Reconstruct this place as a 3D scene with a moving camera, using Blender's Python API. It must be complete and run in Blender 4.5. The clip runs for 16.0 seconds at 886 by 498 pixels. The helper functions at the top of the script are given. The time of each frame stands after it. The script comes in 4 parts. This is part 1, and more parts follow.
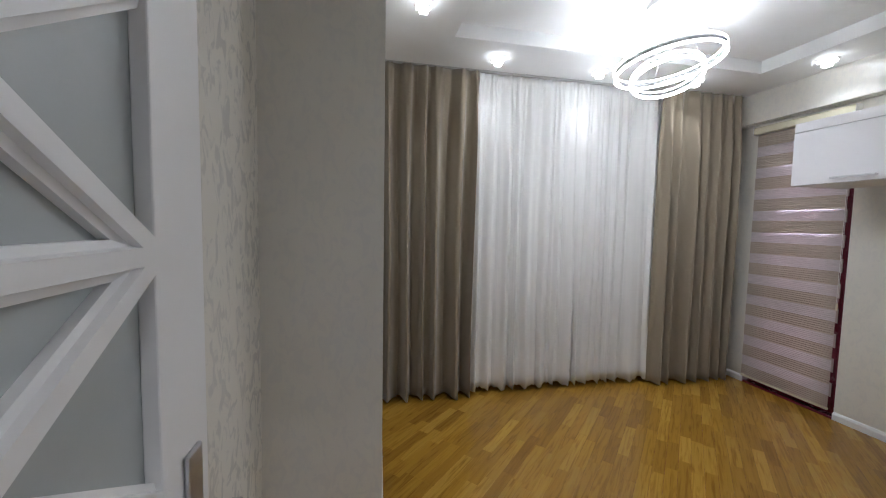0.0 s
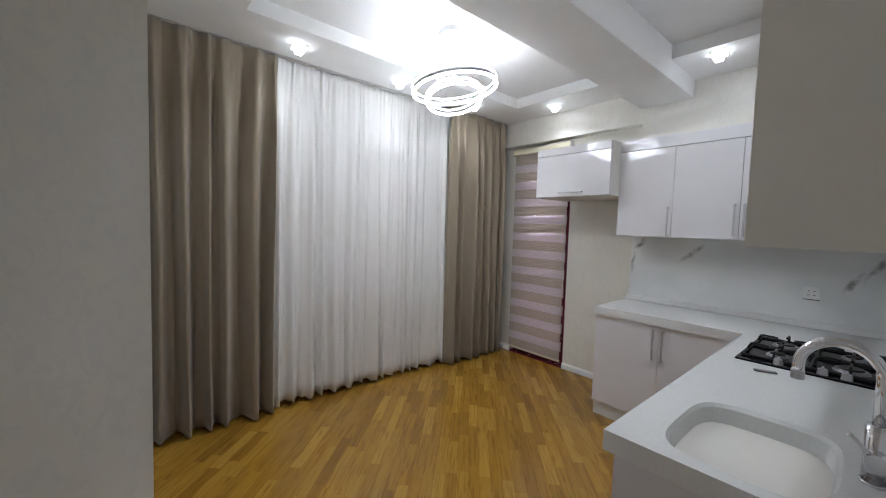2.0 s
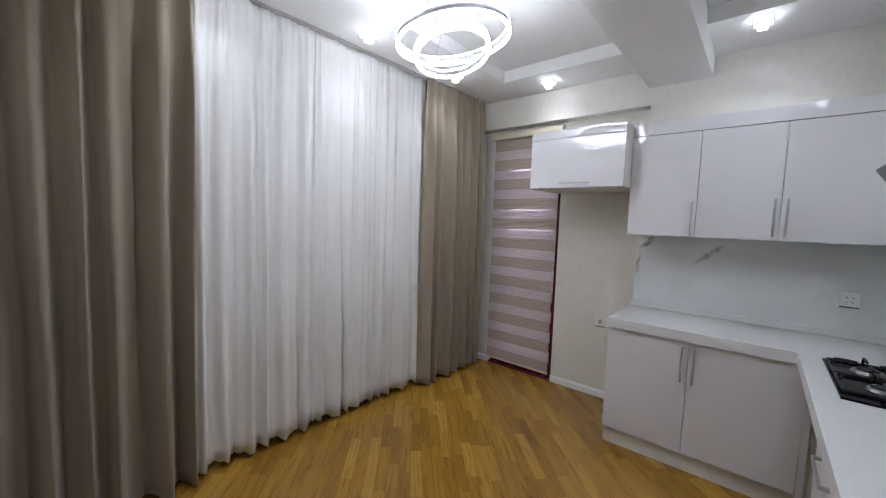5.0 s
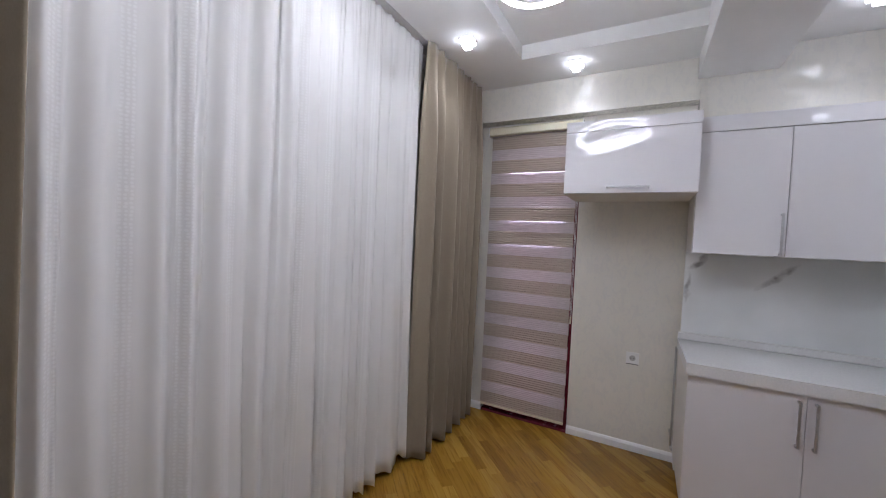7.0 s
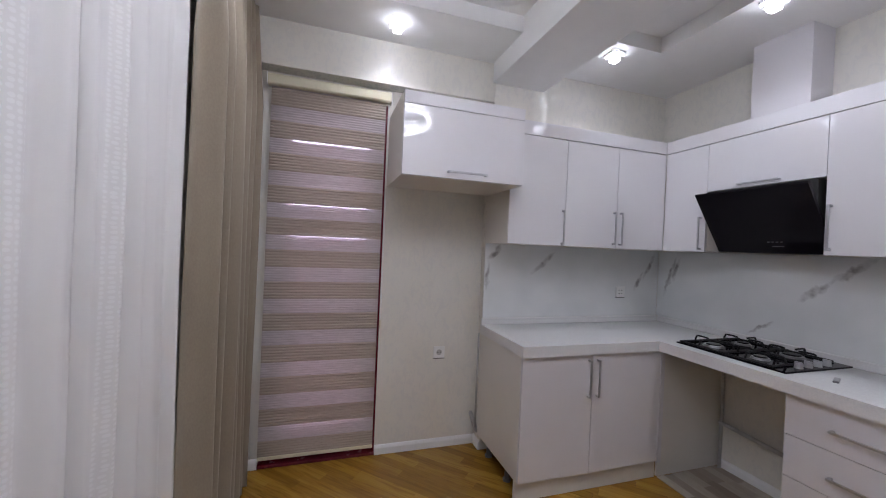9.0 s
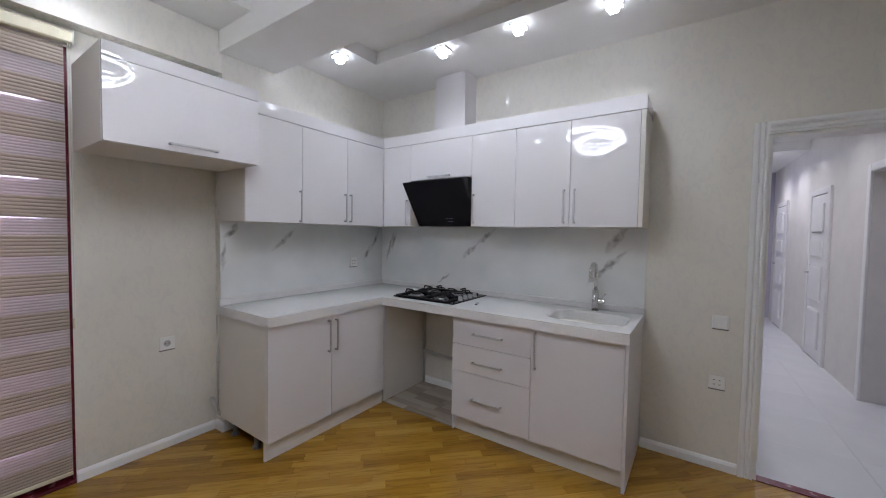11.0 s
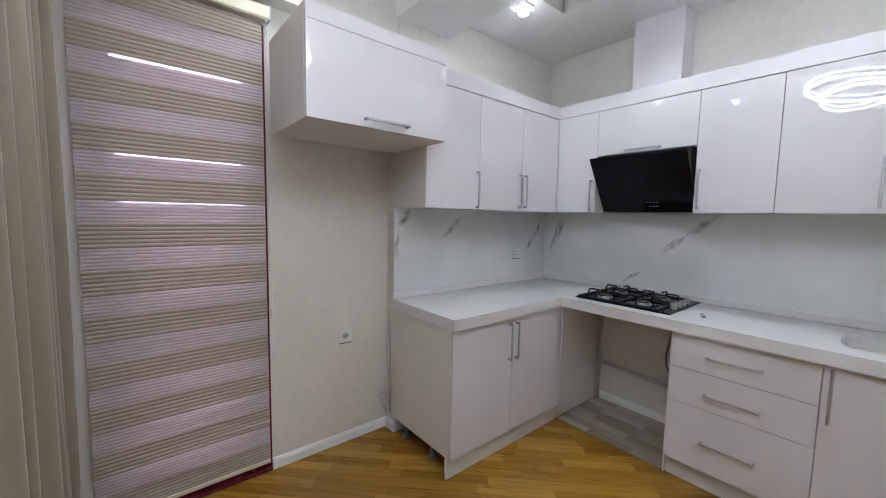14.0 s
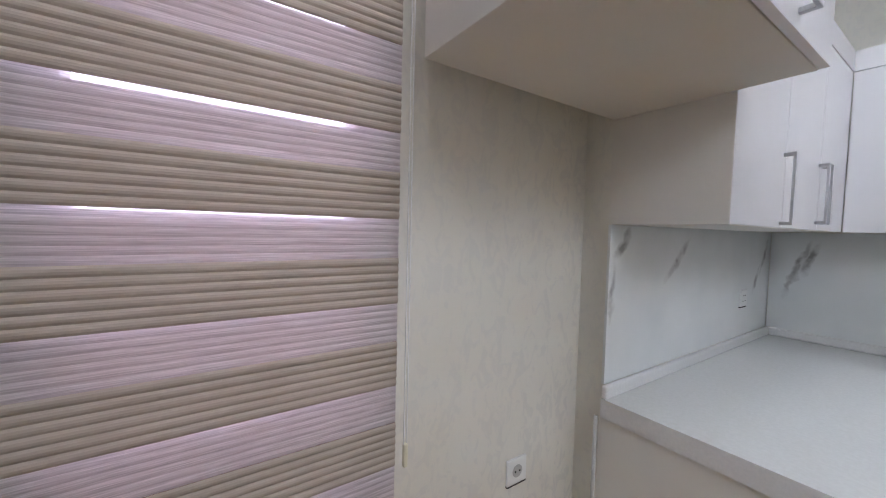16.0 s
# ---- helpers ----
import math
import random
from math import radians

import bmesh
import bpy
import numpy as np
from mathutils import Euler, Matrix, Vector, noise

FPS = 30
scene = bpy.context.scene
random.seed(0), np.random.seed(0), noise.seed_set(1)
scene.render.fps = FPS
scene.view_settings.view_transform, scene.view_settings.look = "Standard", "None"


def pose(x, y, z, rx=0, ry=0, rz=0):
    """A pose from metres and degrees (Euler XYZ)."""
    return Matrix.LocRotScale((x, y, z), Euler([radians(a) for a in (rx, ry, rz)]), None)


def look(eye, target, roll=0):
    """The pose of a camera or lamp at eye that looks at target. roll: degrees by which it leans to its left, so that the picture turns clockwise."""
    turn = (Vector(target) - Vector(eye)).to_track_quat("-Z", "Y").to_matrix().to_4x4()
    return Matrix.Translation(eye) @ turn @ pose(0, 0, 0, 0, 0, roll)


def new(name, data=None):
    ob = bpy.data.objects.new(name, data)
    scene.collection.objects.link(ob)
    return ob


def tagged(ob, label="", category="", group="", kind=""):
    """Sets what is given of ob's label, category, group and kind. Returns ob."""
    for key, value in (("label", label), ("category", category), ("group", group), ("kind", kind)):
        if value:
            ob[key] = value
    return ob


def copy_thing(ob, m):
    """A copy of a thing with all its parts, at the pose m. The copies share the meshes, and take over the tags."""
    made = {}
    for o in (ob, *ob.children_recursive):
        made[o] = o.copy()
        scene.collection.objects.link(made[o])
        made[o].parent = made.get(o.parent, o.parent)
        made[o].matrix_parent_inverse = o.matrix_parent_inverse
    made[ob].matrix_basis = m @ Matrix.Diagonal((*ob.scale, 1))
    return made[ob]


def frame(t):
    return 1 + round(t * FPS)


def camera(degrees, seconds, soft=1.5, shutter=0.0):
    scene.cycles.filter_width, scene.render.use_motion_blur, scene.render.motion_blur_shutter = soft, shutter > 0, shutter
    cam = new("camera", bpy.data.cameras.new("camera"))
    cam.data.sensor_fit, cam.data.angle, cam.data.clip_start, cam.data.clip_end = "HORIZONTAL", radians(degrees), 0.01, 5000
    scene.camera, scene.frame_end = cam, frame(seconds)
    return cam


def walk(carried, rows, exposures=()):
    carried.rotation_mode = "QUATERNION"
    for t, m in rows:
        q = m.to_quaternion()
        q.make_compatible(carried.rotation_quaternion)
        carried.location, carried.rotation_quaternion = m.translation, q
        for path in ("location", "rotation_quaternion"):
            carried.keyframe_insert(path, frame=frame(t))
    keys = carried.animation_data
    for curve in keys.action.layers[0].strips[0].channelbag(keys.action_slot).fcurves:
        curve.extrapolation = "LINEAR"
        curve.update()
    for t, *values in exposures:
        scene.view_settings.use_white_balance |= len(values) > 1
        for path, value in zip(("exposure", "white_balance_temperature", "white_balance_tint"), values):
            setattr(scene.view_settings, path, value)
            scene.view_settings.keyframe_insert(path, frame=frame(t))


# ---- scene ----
cam = camera(99.8, 16.0, soft=1.1)
PATH = [
    (0, (-0.042, -0.066, 1.533), (0.355, 1.889, 1.397), 1.1),
    (0.5, (-0.040, -0.045, 1.548), (0.478, 1.884, 1.456), 1.35),
    (1, (-0.034, -0.095, 1.559), (0.718, 1.755, 1.449), 1.8),
    (1.5, (-0.039, -0.066, 1.555), (1.135, 1.549, 1.442), 2.0),
    (2, (-0.042, -0.044, 1.539), (1.258, 1.471, 1.424), 1.8),
    (2.5, (-0.032, -0.008, 1.513), (1.268, 1.507, 1.39), 1.7),
    (3, (0.051, 0.099, 1.502), (1.338, 1.622, 1.346), 1.6),
    (3.5, (0.131, 0.224, 1.496), (1.398, 1.757, 1.287), 1.4),
    (4, (0.126, 0.363, 1.486), (1.397, 1.89, 1.256), 2.1),
    (4.5, (0.123, 0.496, 1.56), (1.504, 1.924, 1.325), 2.1),
    (5, (0.191, 0.672, 1.569), (1.708, 1.967, 1.417), 2.0),
    (7.5, (0.642, 1.996, 1.514), (2.51, 2.71, 1.468), 2.7),
    (8, (0.766, 2.255, 1.474), (2.734, 2.609, 1.436), 3.0),
    (8.5, (0.967, 2.427, 1.497), (2.966, 2.439, 1.461), 2.7),
    (9, (1.074, 2.567, 1.478), (2.981, 1.964, 1.464), 2.5),
    (9.5, (1.064, 2.69, 1.49), (2.614, 1.427, 1.494), 2.2),
    (12, (0.679, 2.741, 1.44), (1.743, 1.051, 1.331), 1.2),
    (12.5, (0.797, 2.769, 1.445), (1.819, 1.057, 1.294), 1.6),
    (13, (0.999, 2.809, 1.464), (2.023, 1.099, 1.291), 2.2),
    (13.5, (1.249, 2.784, 1.475), (2.4, 1.158, 1.3), 2.1),
    (14, (1.513, 2.744, 1.466), (3.048, 1.473, 1.293), 1.1),
    (14.5, (1.827, 2.744, 1.482), (3.509, 1.674, 1.315), 0.9),
    (15, (2.172, 2.661, 1.482), (3.864, 1.606, 1.319), 0.8),
    (15.5, (2.527, 2.65, 1.485), (4.21, 1.582, 1.319), 0.7),
    (16, (2.847, 2.622, 1.483), (4.498, 1.498, 1.382), 1.4),
]
walk(cam, [(t, look(eye, target, roll)) for t, eye, target, roll in PATH],
     exposures=[(0, -0.12, 6500, 10), (3.5, -0.14, 6500, 10), (5, -0.18, 6350, 12), (8.5, -0.26, 6420, 19), (9.5, -0.24, 6420, 18), (12.5, -0.05, 6450, 11), (14, 0.06, 6400, 11), (15, 0.15, 6250, 13), (16, 0.22, 6350, 12)])

# ---- world and lamps ----
world = bpy.data.worlds.new("World")
scene.world = world
world.use_nodes = True
sky = world.node_tree.nodes.new("ShaderNodeTexSky")
sky.sky_type = "NISHITA"
sky.sun_disc = False
sky.sun_elevation, sky.sun_rotation = radians(28), radians(200)
world.node_tree.links.new(sky.outputs[0], world.node_tree.nodes["Background"].inputs[0])
world.node_tree.nodes["Background"].inputs[1].default_value = 0.12
sun = new("sun", bpy.data.lights.new("sun", "SUN"))
sun.data.energy, sun.data.angle, sun.data.color = 0.8, radians(12), (1.0, 0.95, 0.9)
sun.matrix_world = look((0, 0, 10), (3, 6, 0))

RING_GLOW, SPOT_GLOW, SPOT_POWER = 51.0, 20.0, 2.1
LAMP = (0.846, 0.91, 1.0)
HALL_LAMP = (0.92, 0.92, 1.0)

# ---- materials ----
def ramp(n, stops):
    r = n.new("ShaderNodeValToRGB")
    e = r.color_ramp.elements
    while len(e) < len(stops):
        e.new(0.5)
    for el, (p, c) in zip(e, stops):
        el.position, el.color = p, (*c, 1)
    return r


def base(name, color=(0.8, 0.8, 0.8), rough=0.5, metal=0.0, spec=0.5):
    m = bpy.data.materials.new(name)
    m.use_nodes = True
    b = m.node_tree.nodes["Principled BSDF"]
    b.inputs["Base Color"].default_value = (*color, 1)
    b.inputs["Roughness"].default_value = rough
    b.inputs["Metallic"].default_value = metal
    b.inputs["Specular IOR Level"].default_value = spec
    return m, m.node_tree.nodes, m.node_tree.links, b


def noise_tex(n, l, scale, detail=4, rough=0.5, stretch=None, space="Object", distort=0.0):
    t = n.new("ShaderNodeTexNoise")
    t.inputs["Scale"].default_value = scale
    t.inputs["Detail"].default_value = detail
    t.inputs["Roughness"].default_value = rough
    t.inputs["Distortion"].default_value = distort
    c = n.new("ShaderNodeTexCoord")
    if stretch:
        mp = n.new("ShaderNodeMapping")
        mp.inputs["Scale"].default_value = stretch
        l.new(c.outputs[space], mp.inputs[0])
        l.new(mp.outputs[0], t.inputs["Vector"])
    else:
        l.new(c.outputs[space], t.inputs["Vector"])
    return t


def bump(n, l, b, src, strength, dist=0.01):
    bp = n.new("ShaderNodeBump")
    bp.inputs["Strength"].default_value = strength
    bp.inputs["Distance"].default_value = dist
    l.new(src, bp.inputs["Height"])
    l.new(bp.outputs[0], b.inputs["Normal"])
    return bp


def mottled(name, c1, c2, scale, rough=(0.4, 0.6), bump_s=0.05, fine=120, metal=0.0, spec=0.5, dist=0.002):
    m, n, l, b = base(name, c1, rough[0], metal, spec)
    t = noise_tex(n, l, scale, 5, 0.6)
    r = ramp(n, [(0.35, c1), (0.65, c2)])
    l.new(t.outputs[0], r.inputs[0])
    l.new(r.outputs[0], b.inputs["Base Color"])
    mr = n.new("ShaderNodeMapRange")
    mr.inputs[3].default_value, mr.inputs[4].default_value = rough
    f = noise_tex(n, l, fine, 3)
    l.new(t.outputs[0], mr.inputs[0])
    l.new(mr.outputs[0], b.inputs["Roughness"])
    if bump_s:
        bump(n, l, b, f.outputs[0], bump_s, dist)
    return m


def plaster():
    """Cream decorative plaster: flat ground with pearly, glossier trowel flakes."""
    m, n, l, b = base("decorative plaster", (0.66, 0.63, 0.56), 0.6)
    t = noise_tex(n, l, 24, 4, 0.55, (1, 1, 0.6), distort=1.2)
    big = noise_tex(n, l, 2.2, 3, 0.5)
    flake = ramp(n, [(0.50, (0, 0, 0)), (0.59, (1, 1, 1))])
    l.new(t.outputs[0], flake.inputs[0])
    mix = n.new("ShaderNodeMix")
    mix.data_type = "RGBA"
    mix.inputs[6].default_value, mix.inputs[7].default_value = (0.748, 0.723, 0.664, 1), (0.788, 0.766, 0.715, 1)
    l.new(flake.outputs[0], mix.inputs[0])
    tone = n.new("ShaderNodeMix")
    tone.data_type, tone.blend_type = "RGBA", "MULTIPLY"
    tone.inputs[0].default_value = 1
    tr = ramp(n, [(0.3, (0.94, 0.94, 0.93)), (0.7, (1, 1, 1))])
    l.new(big.outputs[0], tr.inputs[0])
    l.new(mix.outputs[2], tone.inputs[6])
    l.new(tr.outputs[0], tone.inputs[7])
    l.new(tone.outputs[2], b.inputs["Base Color"])
    mr = n.new("ShaderNodeMapRange")
    mr.inputs[3].default_value, mr.inputs[4].default_value = 0.6, 0.3
    l.new(flake.outputs[0], mr.inputs[0])
    l.new(mr.outputs[0], b.inputs["Roughness"])
    coat = n.new("ShaderNodeMath")
    coat.operation = "MULTIPLY"
    coat.inputs[1].default_value = 1.0
    l.new(flake.outputs[0], coat.inputs[0])
    l.new(coat.outputs[0], b.inputs["Coat Weight"])
    b.inputs["Coat Roughness"].default_value = 0.24
    b.inputs["Coat IOR"].default_value = 1.85
    bump(n, l, b, t.outputs[0], 0.15, 0.003)
    return m


def oak():
    """Honey-lacquered oak strips; each strip its own tone, grain along its length."""
    m, n, l, b = base("lacquered oak", (0.4, 0.2, 0.06), 0.22)
    info = n.new("ShaderNodeObjectInfo")
    geo = n.new("ShaderNodeNewGeometry")
    add = n.new("ShaderNodeMath")
    add.operation = "ADD"
    l.new(info.outputs["Random"], add.inputs[0])
    l.new(geo.outputs["Random Per Island"], add.inputs[1])
    fr = n.new("ShaderNodeMath")
    fr.operation = "FRACT"
    l.new(add.outputs[0], fr.inputs[0])
    tone = ramp(n, [(0.0, (0.235, 0.113, 0.015)), (0.2, (0.285, 0.146, 0.019)), (0.6, (0.335, 0.176, 0.023)), (0.85, (0.41, 0.228, 0.036)), (1.0, (0.27, 0.136, 0.018))])
    l.new(fr.outputs[0], tone.inputs[0])
    c = n.new("ShaderNodeTexCoord")
    off = n.new("ShaderNodeVectorMath")
    off.operation = "ADD"
    cm = n.new("ShaderNodeCombineXYZ")
    mul = n.new("ShaderNodeMath")
    mul.operation = "MULTIPLY"
    mul.inputs[1].default_value = 37
    l.new(fr.outputs[0], mul.inputs[0])
    for i in range(3):
        l.new(mul.outputs[0], cm.inputs[i])
    mp = n.new("ShaderNodeMapping")
    mp.vector_type = "TEXTURE"
    mp.inputs["Rotation"].default_value = (0, 0, radians(45))
    st = n.new("ShaderNodeMapping")
    st.inputs["Scale"].default_value = (3.0, 42, 3)
    l.new(geo.outputs["Position"], mp.inputs[0])
    l.new(mp.outputs[0], st.inputs[0])
    l.new(st.outputs[0], off.inputs[0])
    l.new(cm.outputs[0], off.inputs[1])
    g = n.new("ShaderNodeTexNoise")
    g.inputs["Scale"].default_value = 1.0
    g.inputs["Detail"].default_value = 6
    g.inputs["Distortion"].default_value = 1.4
    l.new(off.outputs[0], g.inputs["Vector"])
    gr = ramp(n, [(0.28, (0.66, 0.58, 0.50)), (0.5, (1, 1, 1)), (0.75, (1.08, 1.12, 1.18))])
    l.new(g.outputs[0], gr.inputs[0])
    mx = n.new("ShaderNodeMix")
    mx.data_type, mx.blend_type = "RGBA", "MULTIPLY"
    mx.inputs[0].default_value = 1.0
    l.new(tone.outputs[0], mx.inputs[6])
    l.new(gr.outputs[0], mx.inputs[7])
    l.new(mx.outputs[2], b.inputs["Base Color"])
    wp = n.new("ShaderNodeTexNoise")
    wp.inputs["Scale"].default_value = 2.5
    l.new(geo.outputs["Position"], wp.inputs["Vector"])
    mr = n.new("ShaderNodeMapRange")
    mr.inputs[3].default_value, mr.inputs[4].default_value = 0.08, 0.18
    l.new(wp.outputs[0], mr.inputs[0])
    l.new(mr.outputs[0], b.inputs["Roughness"])
    wv = n.new("ShaderNodeTexNoise")
    wv.inputs["Scale"].default_value = 9
    l.new(geo.outputs["Position"], wv.inputs["Vector"])
    bump(n, l, b, wv.outputs[0], 0.12, 0.004)
    return m


def veined(name, veins):
    """White polished panel with grey diagonal marble strokes (u, v start and end, width) in object x-z."""
    m, n, l, b = base(name, (0.72, 0.74, 0.74), 0.28)
    c = n.new("ShaderNodeTexCoord")
    wob = n.new("ShaderNodeTexNoise")
    wob.inputs["Scale"].default_value, wob.inputs["Detail"].default_value = 14, 5
    l.new(c.outputs["Object"], wob.inputs["Vector"])
    sub = n.new("ShaderNodeVectorMath")
    sub.operation = "SUBTRACT"
    sub.inputs[1].default_value = (0.5, 0.5, 0.5)
    l.new(wob.outputs["Color"], sub.inputs[0])
    sc = n.new("ShaderNodeVectorMath")
    sc.operation = "SCALE"
    sc.inputs["Scale"].default_value = 0.075
    l.new(sub.outputs[0], sc.inputs[0])
    pos = n.new("ShaderNodeVectorMath")
    pos.operation = "ADD"
    l.new(c.outputs["Object"], pos.inputs[0])
    l.new(sc.outputs[0], pos.inputs[1])
    total = None
    for u0, v0, u1, v1, w in veins:
        a = math.atan2(v1 - v0, u1 - u0)
        mp = n.new("ShaderNodeMapping")
        mp.vector_type = "TEXTURE"
        mp.inputs["Location"].default_value = ((u0 + u1) / 2, 0, (v0 + v1) / 2)
        mp.inputs["Rotation"].default_value = (0, -a, 0)
        mp.inputs["Scale"].default_value = (math.hypot(u1 - u0, v1 - v0) / 2, 1000, w)
        l.new(pos.outputs[0], mp.inputs[0])
        ln = n.new("ShaderNodeVectorMath")
        ln.operation = "LENGTH"
        l.new(mp.outputs[0], ln.inputs[0])
        mr = n.new("ShaderNodeMapRange")
        mr.inputs[1].default_value, mr.inputs[2].default_value = 0.35, 1.05
        mr.inputs[3].default_value, mr.inputs[4].default_value = 1, 0
        l.new(ln.outputs["Value"], mr.inputs[0])
        if total is None:
            total = mr.outputs[0]
        else:
            mxm = n.new("ShaderNodeMath")
            mxm.operation = "MAXIMUM"
            l.new(total, mxm.inputs[0])
            l.new(mr.outputs[0], mxm.inputs[1])
            total = mxm.outputs[0]
    patch = n.new("ShaderNodeTexNoise")
    patch.inputs["Scale"].default_value = 20
    l.new(c.outputs["Object"], patch.inputs["Vector"])
    pr = ramp(n, [(0.35, (0.35, 0.35, 0.35)), (0.6, (1, 1, 1))])
    l.new(patch.outputs[0], pr.inputs[0])
    ml = n.new("ShaderNodeMath")
    ml.operation = "MULTIPLY"
    l.new(total, ml.inputs[0])
    l.new(pr.outputs[0], ml.inputs[1])
    cloud = n.new("ShaderNodeTexNoise")
    cloud.inputs["Scale"].default_value = 3
    l.new(c.outputs["Object"], cloud.inputs["Vector"])
    cr = ramp(n, [(0.35, (0.68, 0.70, 0.70)), (0.65, (0.76, 0.77, 0.77))])
    l.new(cloud.outputs[0], cr.inputs[0])
    mix = n.new("ShaderNodeMix")
    mix.data_type = "RGBA"
    l.new(ml.outputs[0], mix.inputs[0])
    l.new(cr.outputs[0], mix.inputs[6])
    mix.inputs[7].default_value = (0.30, 0.29, 0.29, 1)
    l.new(mix.outputs[2], b.inputs["Base Color"])
    return m


def cloth(name, c1, c2, weave=900, sheen=0.3):
    m, n, l, b = base(name, c1, 0.8)
    t = noise_tex(n, l, 90, 3, 0.6, (2, 2, 1))
    r = ramp(n, [(0.35, c1), (0.65, c2)])
    l.new(t.outputs[0], r.inputs[0])
    l.new(r.outputs[0], b.inputs["Base Color"])
    b.inputs["Sheen Weight"].default_value = sheen
    f = noise_tex(n, l, weave, 2)
    bump(n, l, b, f.outputs[0], 0.15, 0.001)
    return m


def gauze(name, color, clear, trans, dots=False, lines=0.0):
    """Thin see-through cloth: diffuse and translucent, with a share of open weave."""
    m = bpy.data.materials.new(name)
    m.use_nodes = True
    n, l = m.node_tree.nodes, m.node_tree.links
    n.clear()
    out = n.new("ShaderNodeOutputMaterial")
    d, t, c = n.new("ShaderNodeBsdfDiffuse"), n.new("ShaderNodeBsdfTranslucent"), n.new("ShaderNodeBsdfTransparent")
    for x in (d, t):
        x.inputs[0].default_value = (*color, 1)
    a, s = n.new("ShaderNodeMixShader"), n.new("ShaderNodeMixShader")
    a.inputs[0].default_value, s.inputs[0].default_value = trans, clear
    tc = n.new("ShaderNodeTexCoord")
    tx = n.new("ShaderNodeTexNoise")
    tx.inputs["Scale"].default_value = 40
    mp = n.new("ShaderNodeMapping")
    mp.inputs["Scale"].default_value = (1.2, 0.1, 0.05) if not lines else (0.3, 0.3, lines)
    l.new(tc.outputs["Object"], mp.inputs[0])
    l.new(mp.outputs[0], tx.inputs["Vector"])
    mr = n.new("ShaderNodeMapRange")
    mr.inputs[1].default_value, mr.inputs[2].default_value = 0.3, 0.7
    mr.inputs[3].default_value, mr.inputs[4].default_value = clear * 0.5, clear * 1.5
    l.new(tx.outputs[0], mr.inputs[0])
    l.new(mr.outputs[0], s.inputs[0])
    if dots:
        sep = n.new("ShaderNodeSeparateXYZ")
        l.new(tc.outputs["Object"], sep.inputs[0])
        st_ = n.new("ShaderNodeMath")
        st_.operation = "MULTIPLY_ADD"
        st_.inputs[1].default_value, st_.inputs[2].default_value = 6.2, -0.62
        l.new(sep.outputs[0], st_.inputs[0])
        fr_ = n.new("ShaderNodeMath")
        fr_.operation = "FRACT"
        l.new(st_.outputs[0], fr_.inputs[0])
        less = n.new("ShaderNodeMath")
        less.operation = "LESS_THAN"
        less.inputs[1].default_value = 0.24
        l.new(fr_.outputs[0], less.inputs[0])
        vo = n.new("ShaderNodeTexVoronoi")
        vo.inputs["Scale"].default_value = 80
        vo.inputs["Randomness"].default_value = 0.25
        flat_ = n.new("ShaderNodeMapping")
        flat_.inputs["Scale"].default_value = (1, 0, 1)
        l.new(tc.outputs["Object"], flat_.inputs[0])
        l.new(flat_.outputs[0], vo.inputs["Vector"])
        dot = n.new("ShaderNodeMath")
        dot.operation = "LESS_THAN"
        dot.inputs[1].default_value = 0.36
        l.new(vo.outputs["Distance"], dot.inputs[0])
        both = n.new("ShaderNodeMath")
        both.operation = "MULTIPLY"
        l.new(less.outputs[0], both.inputs[0])
        l.new(dot.outputs[0], both.inputs[1])
        for x in (d, t):
            mixc = n.new("ShaderNodeMix")
            mixc.data_type = "RGBA"
            mixc.inputs[6].default_value, mixc.inputs[7].default_value = (*color, 1), (0.945, 0.94, 0.93, 1)
            l.new(both.outputs[0], mixc.inputs[0])
            l.new(mixc.outputs[2], x.inputs[0])
        sub_ = n.new("ShaderNodeMath")
        sub_.operation, sub_.use_clamp = "SUBTRACT", True
        l.new(mr.outputs[0], sub_.inputs[0])
        l.new(both.outputs[0], sub_.inputs[1])
        l.new(sub_.outputs[0], s.inputs[0])
    l.new(d.outputs[0], a.inputs[1])
    l.new(t.outputs[0], a.inputs[2])
    l.new(a.outputs[0], s.inputs[1])
    l.new(c.outputs[0], s.inputs[2])
    l.new(s.outputs[0], out.inputs[0])
    return m


def glow(name, color, strength):
    m = bpy.data.materials.new(name)
    m.use_nodes = True
    n, l = m.node_tree.nodes, m.node_tree.links
    n.clear()
    e, o = n.new("ShaderNodeEmission"), n.new("ShaderNodeOutputMaterial")
    e.inputs[0].default_value, e.inputs[1].default_value = (*color, 1), strength
    l.new(e.outputs[0], o.inputs[0])
    return m


PLASTER = plaster()
PLAIN = mottled("cream wall paint", (0.68, 0.66, 0.60), (0.72, 0.695, 0.635), 3, (0.5, 0.65), 0.06)
CEILING = mottled("white ceiling paint", (0.78, 0.78, 0.77), (0.82, 0.82, 0.81), 2.5, (0.6, 0.75), 0.03)
HALL = mottled("pale hall wallpaper", (0.70, 0.68, 0.655), (0.75, 0.73, 0.70), 5, (0.45, 0.6), 0.08)
# lilac walls deep in the hall; their shade is put into this darker colour
SHADED_LILAC = mottled("shaded lilac grey wall", (0.40, 0.38, 0.46), (0.44, 0.42, 0.50), 4, (0.4, 0.55), 0.05)
WHITE = mottled("white lacquer paint", (0.80, 0.80, 0.80), (0.83, 0.83, 0.83), 4, (0.25, 0.38), 0.03)
GLOSS = mottled("white high-gloss acrylic", (0.72, 0.71, 0.735), (0.74, 0.73, 0.75), 1.5, (0.01, 0.02), 0.0, spec=0.5)
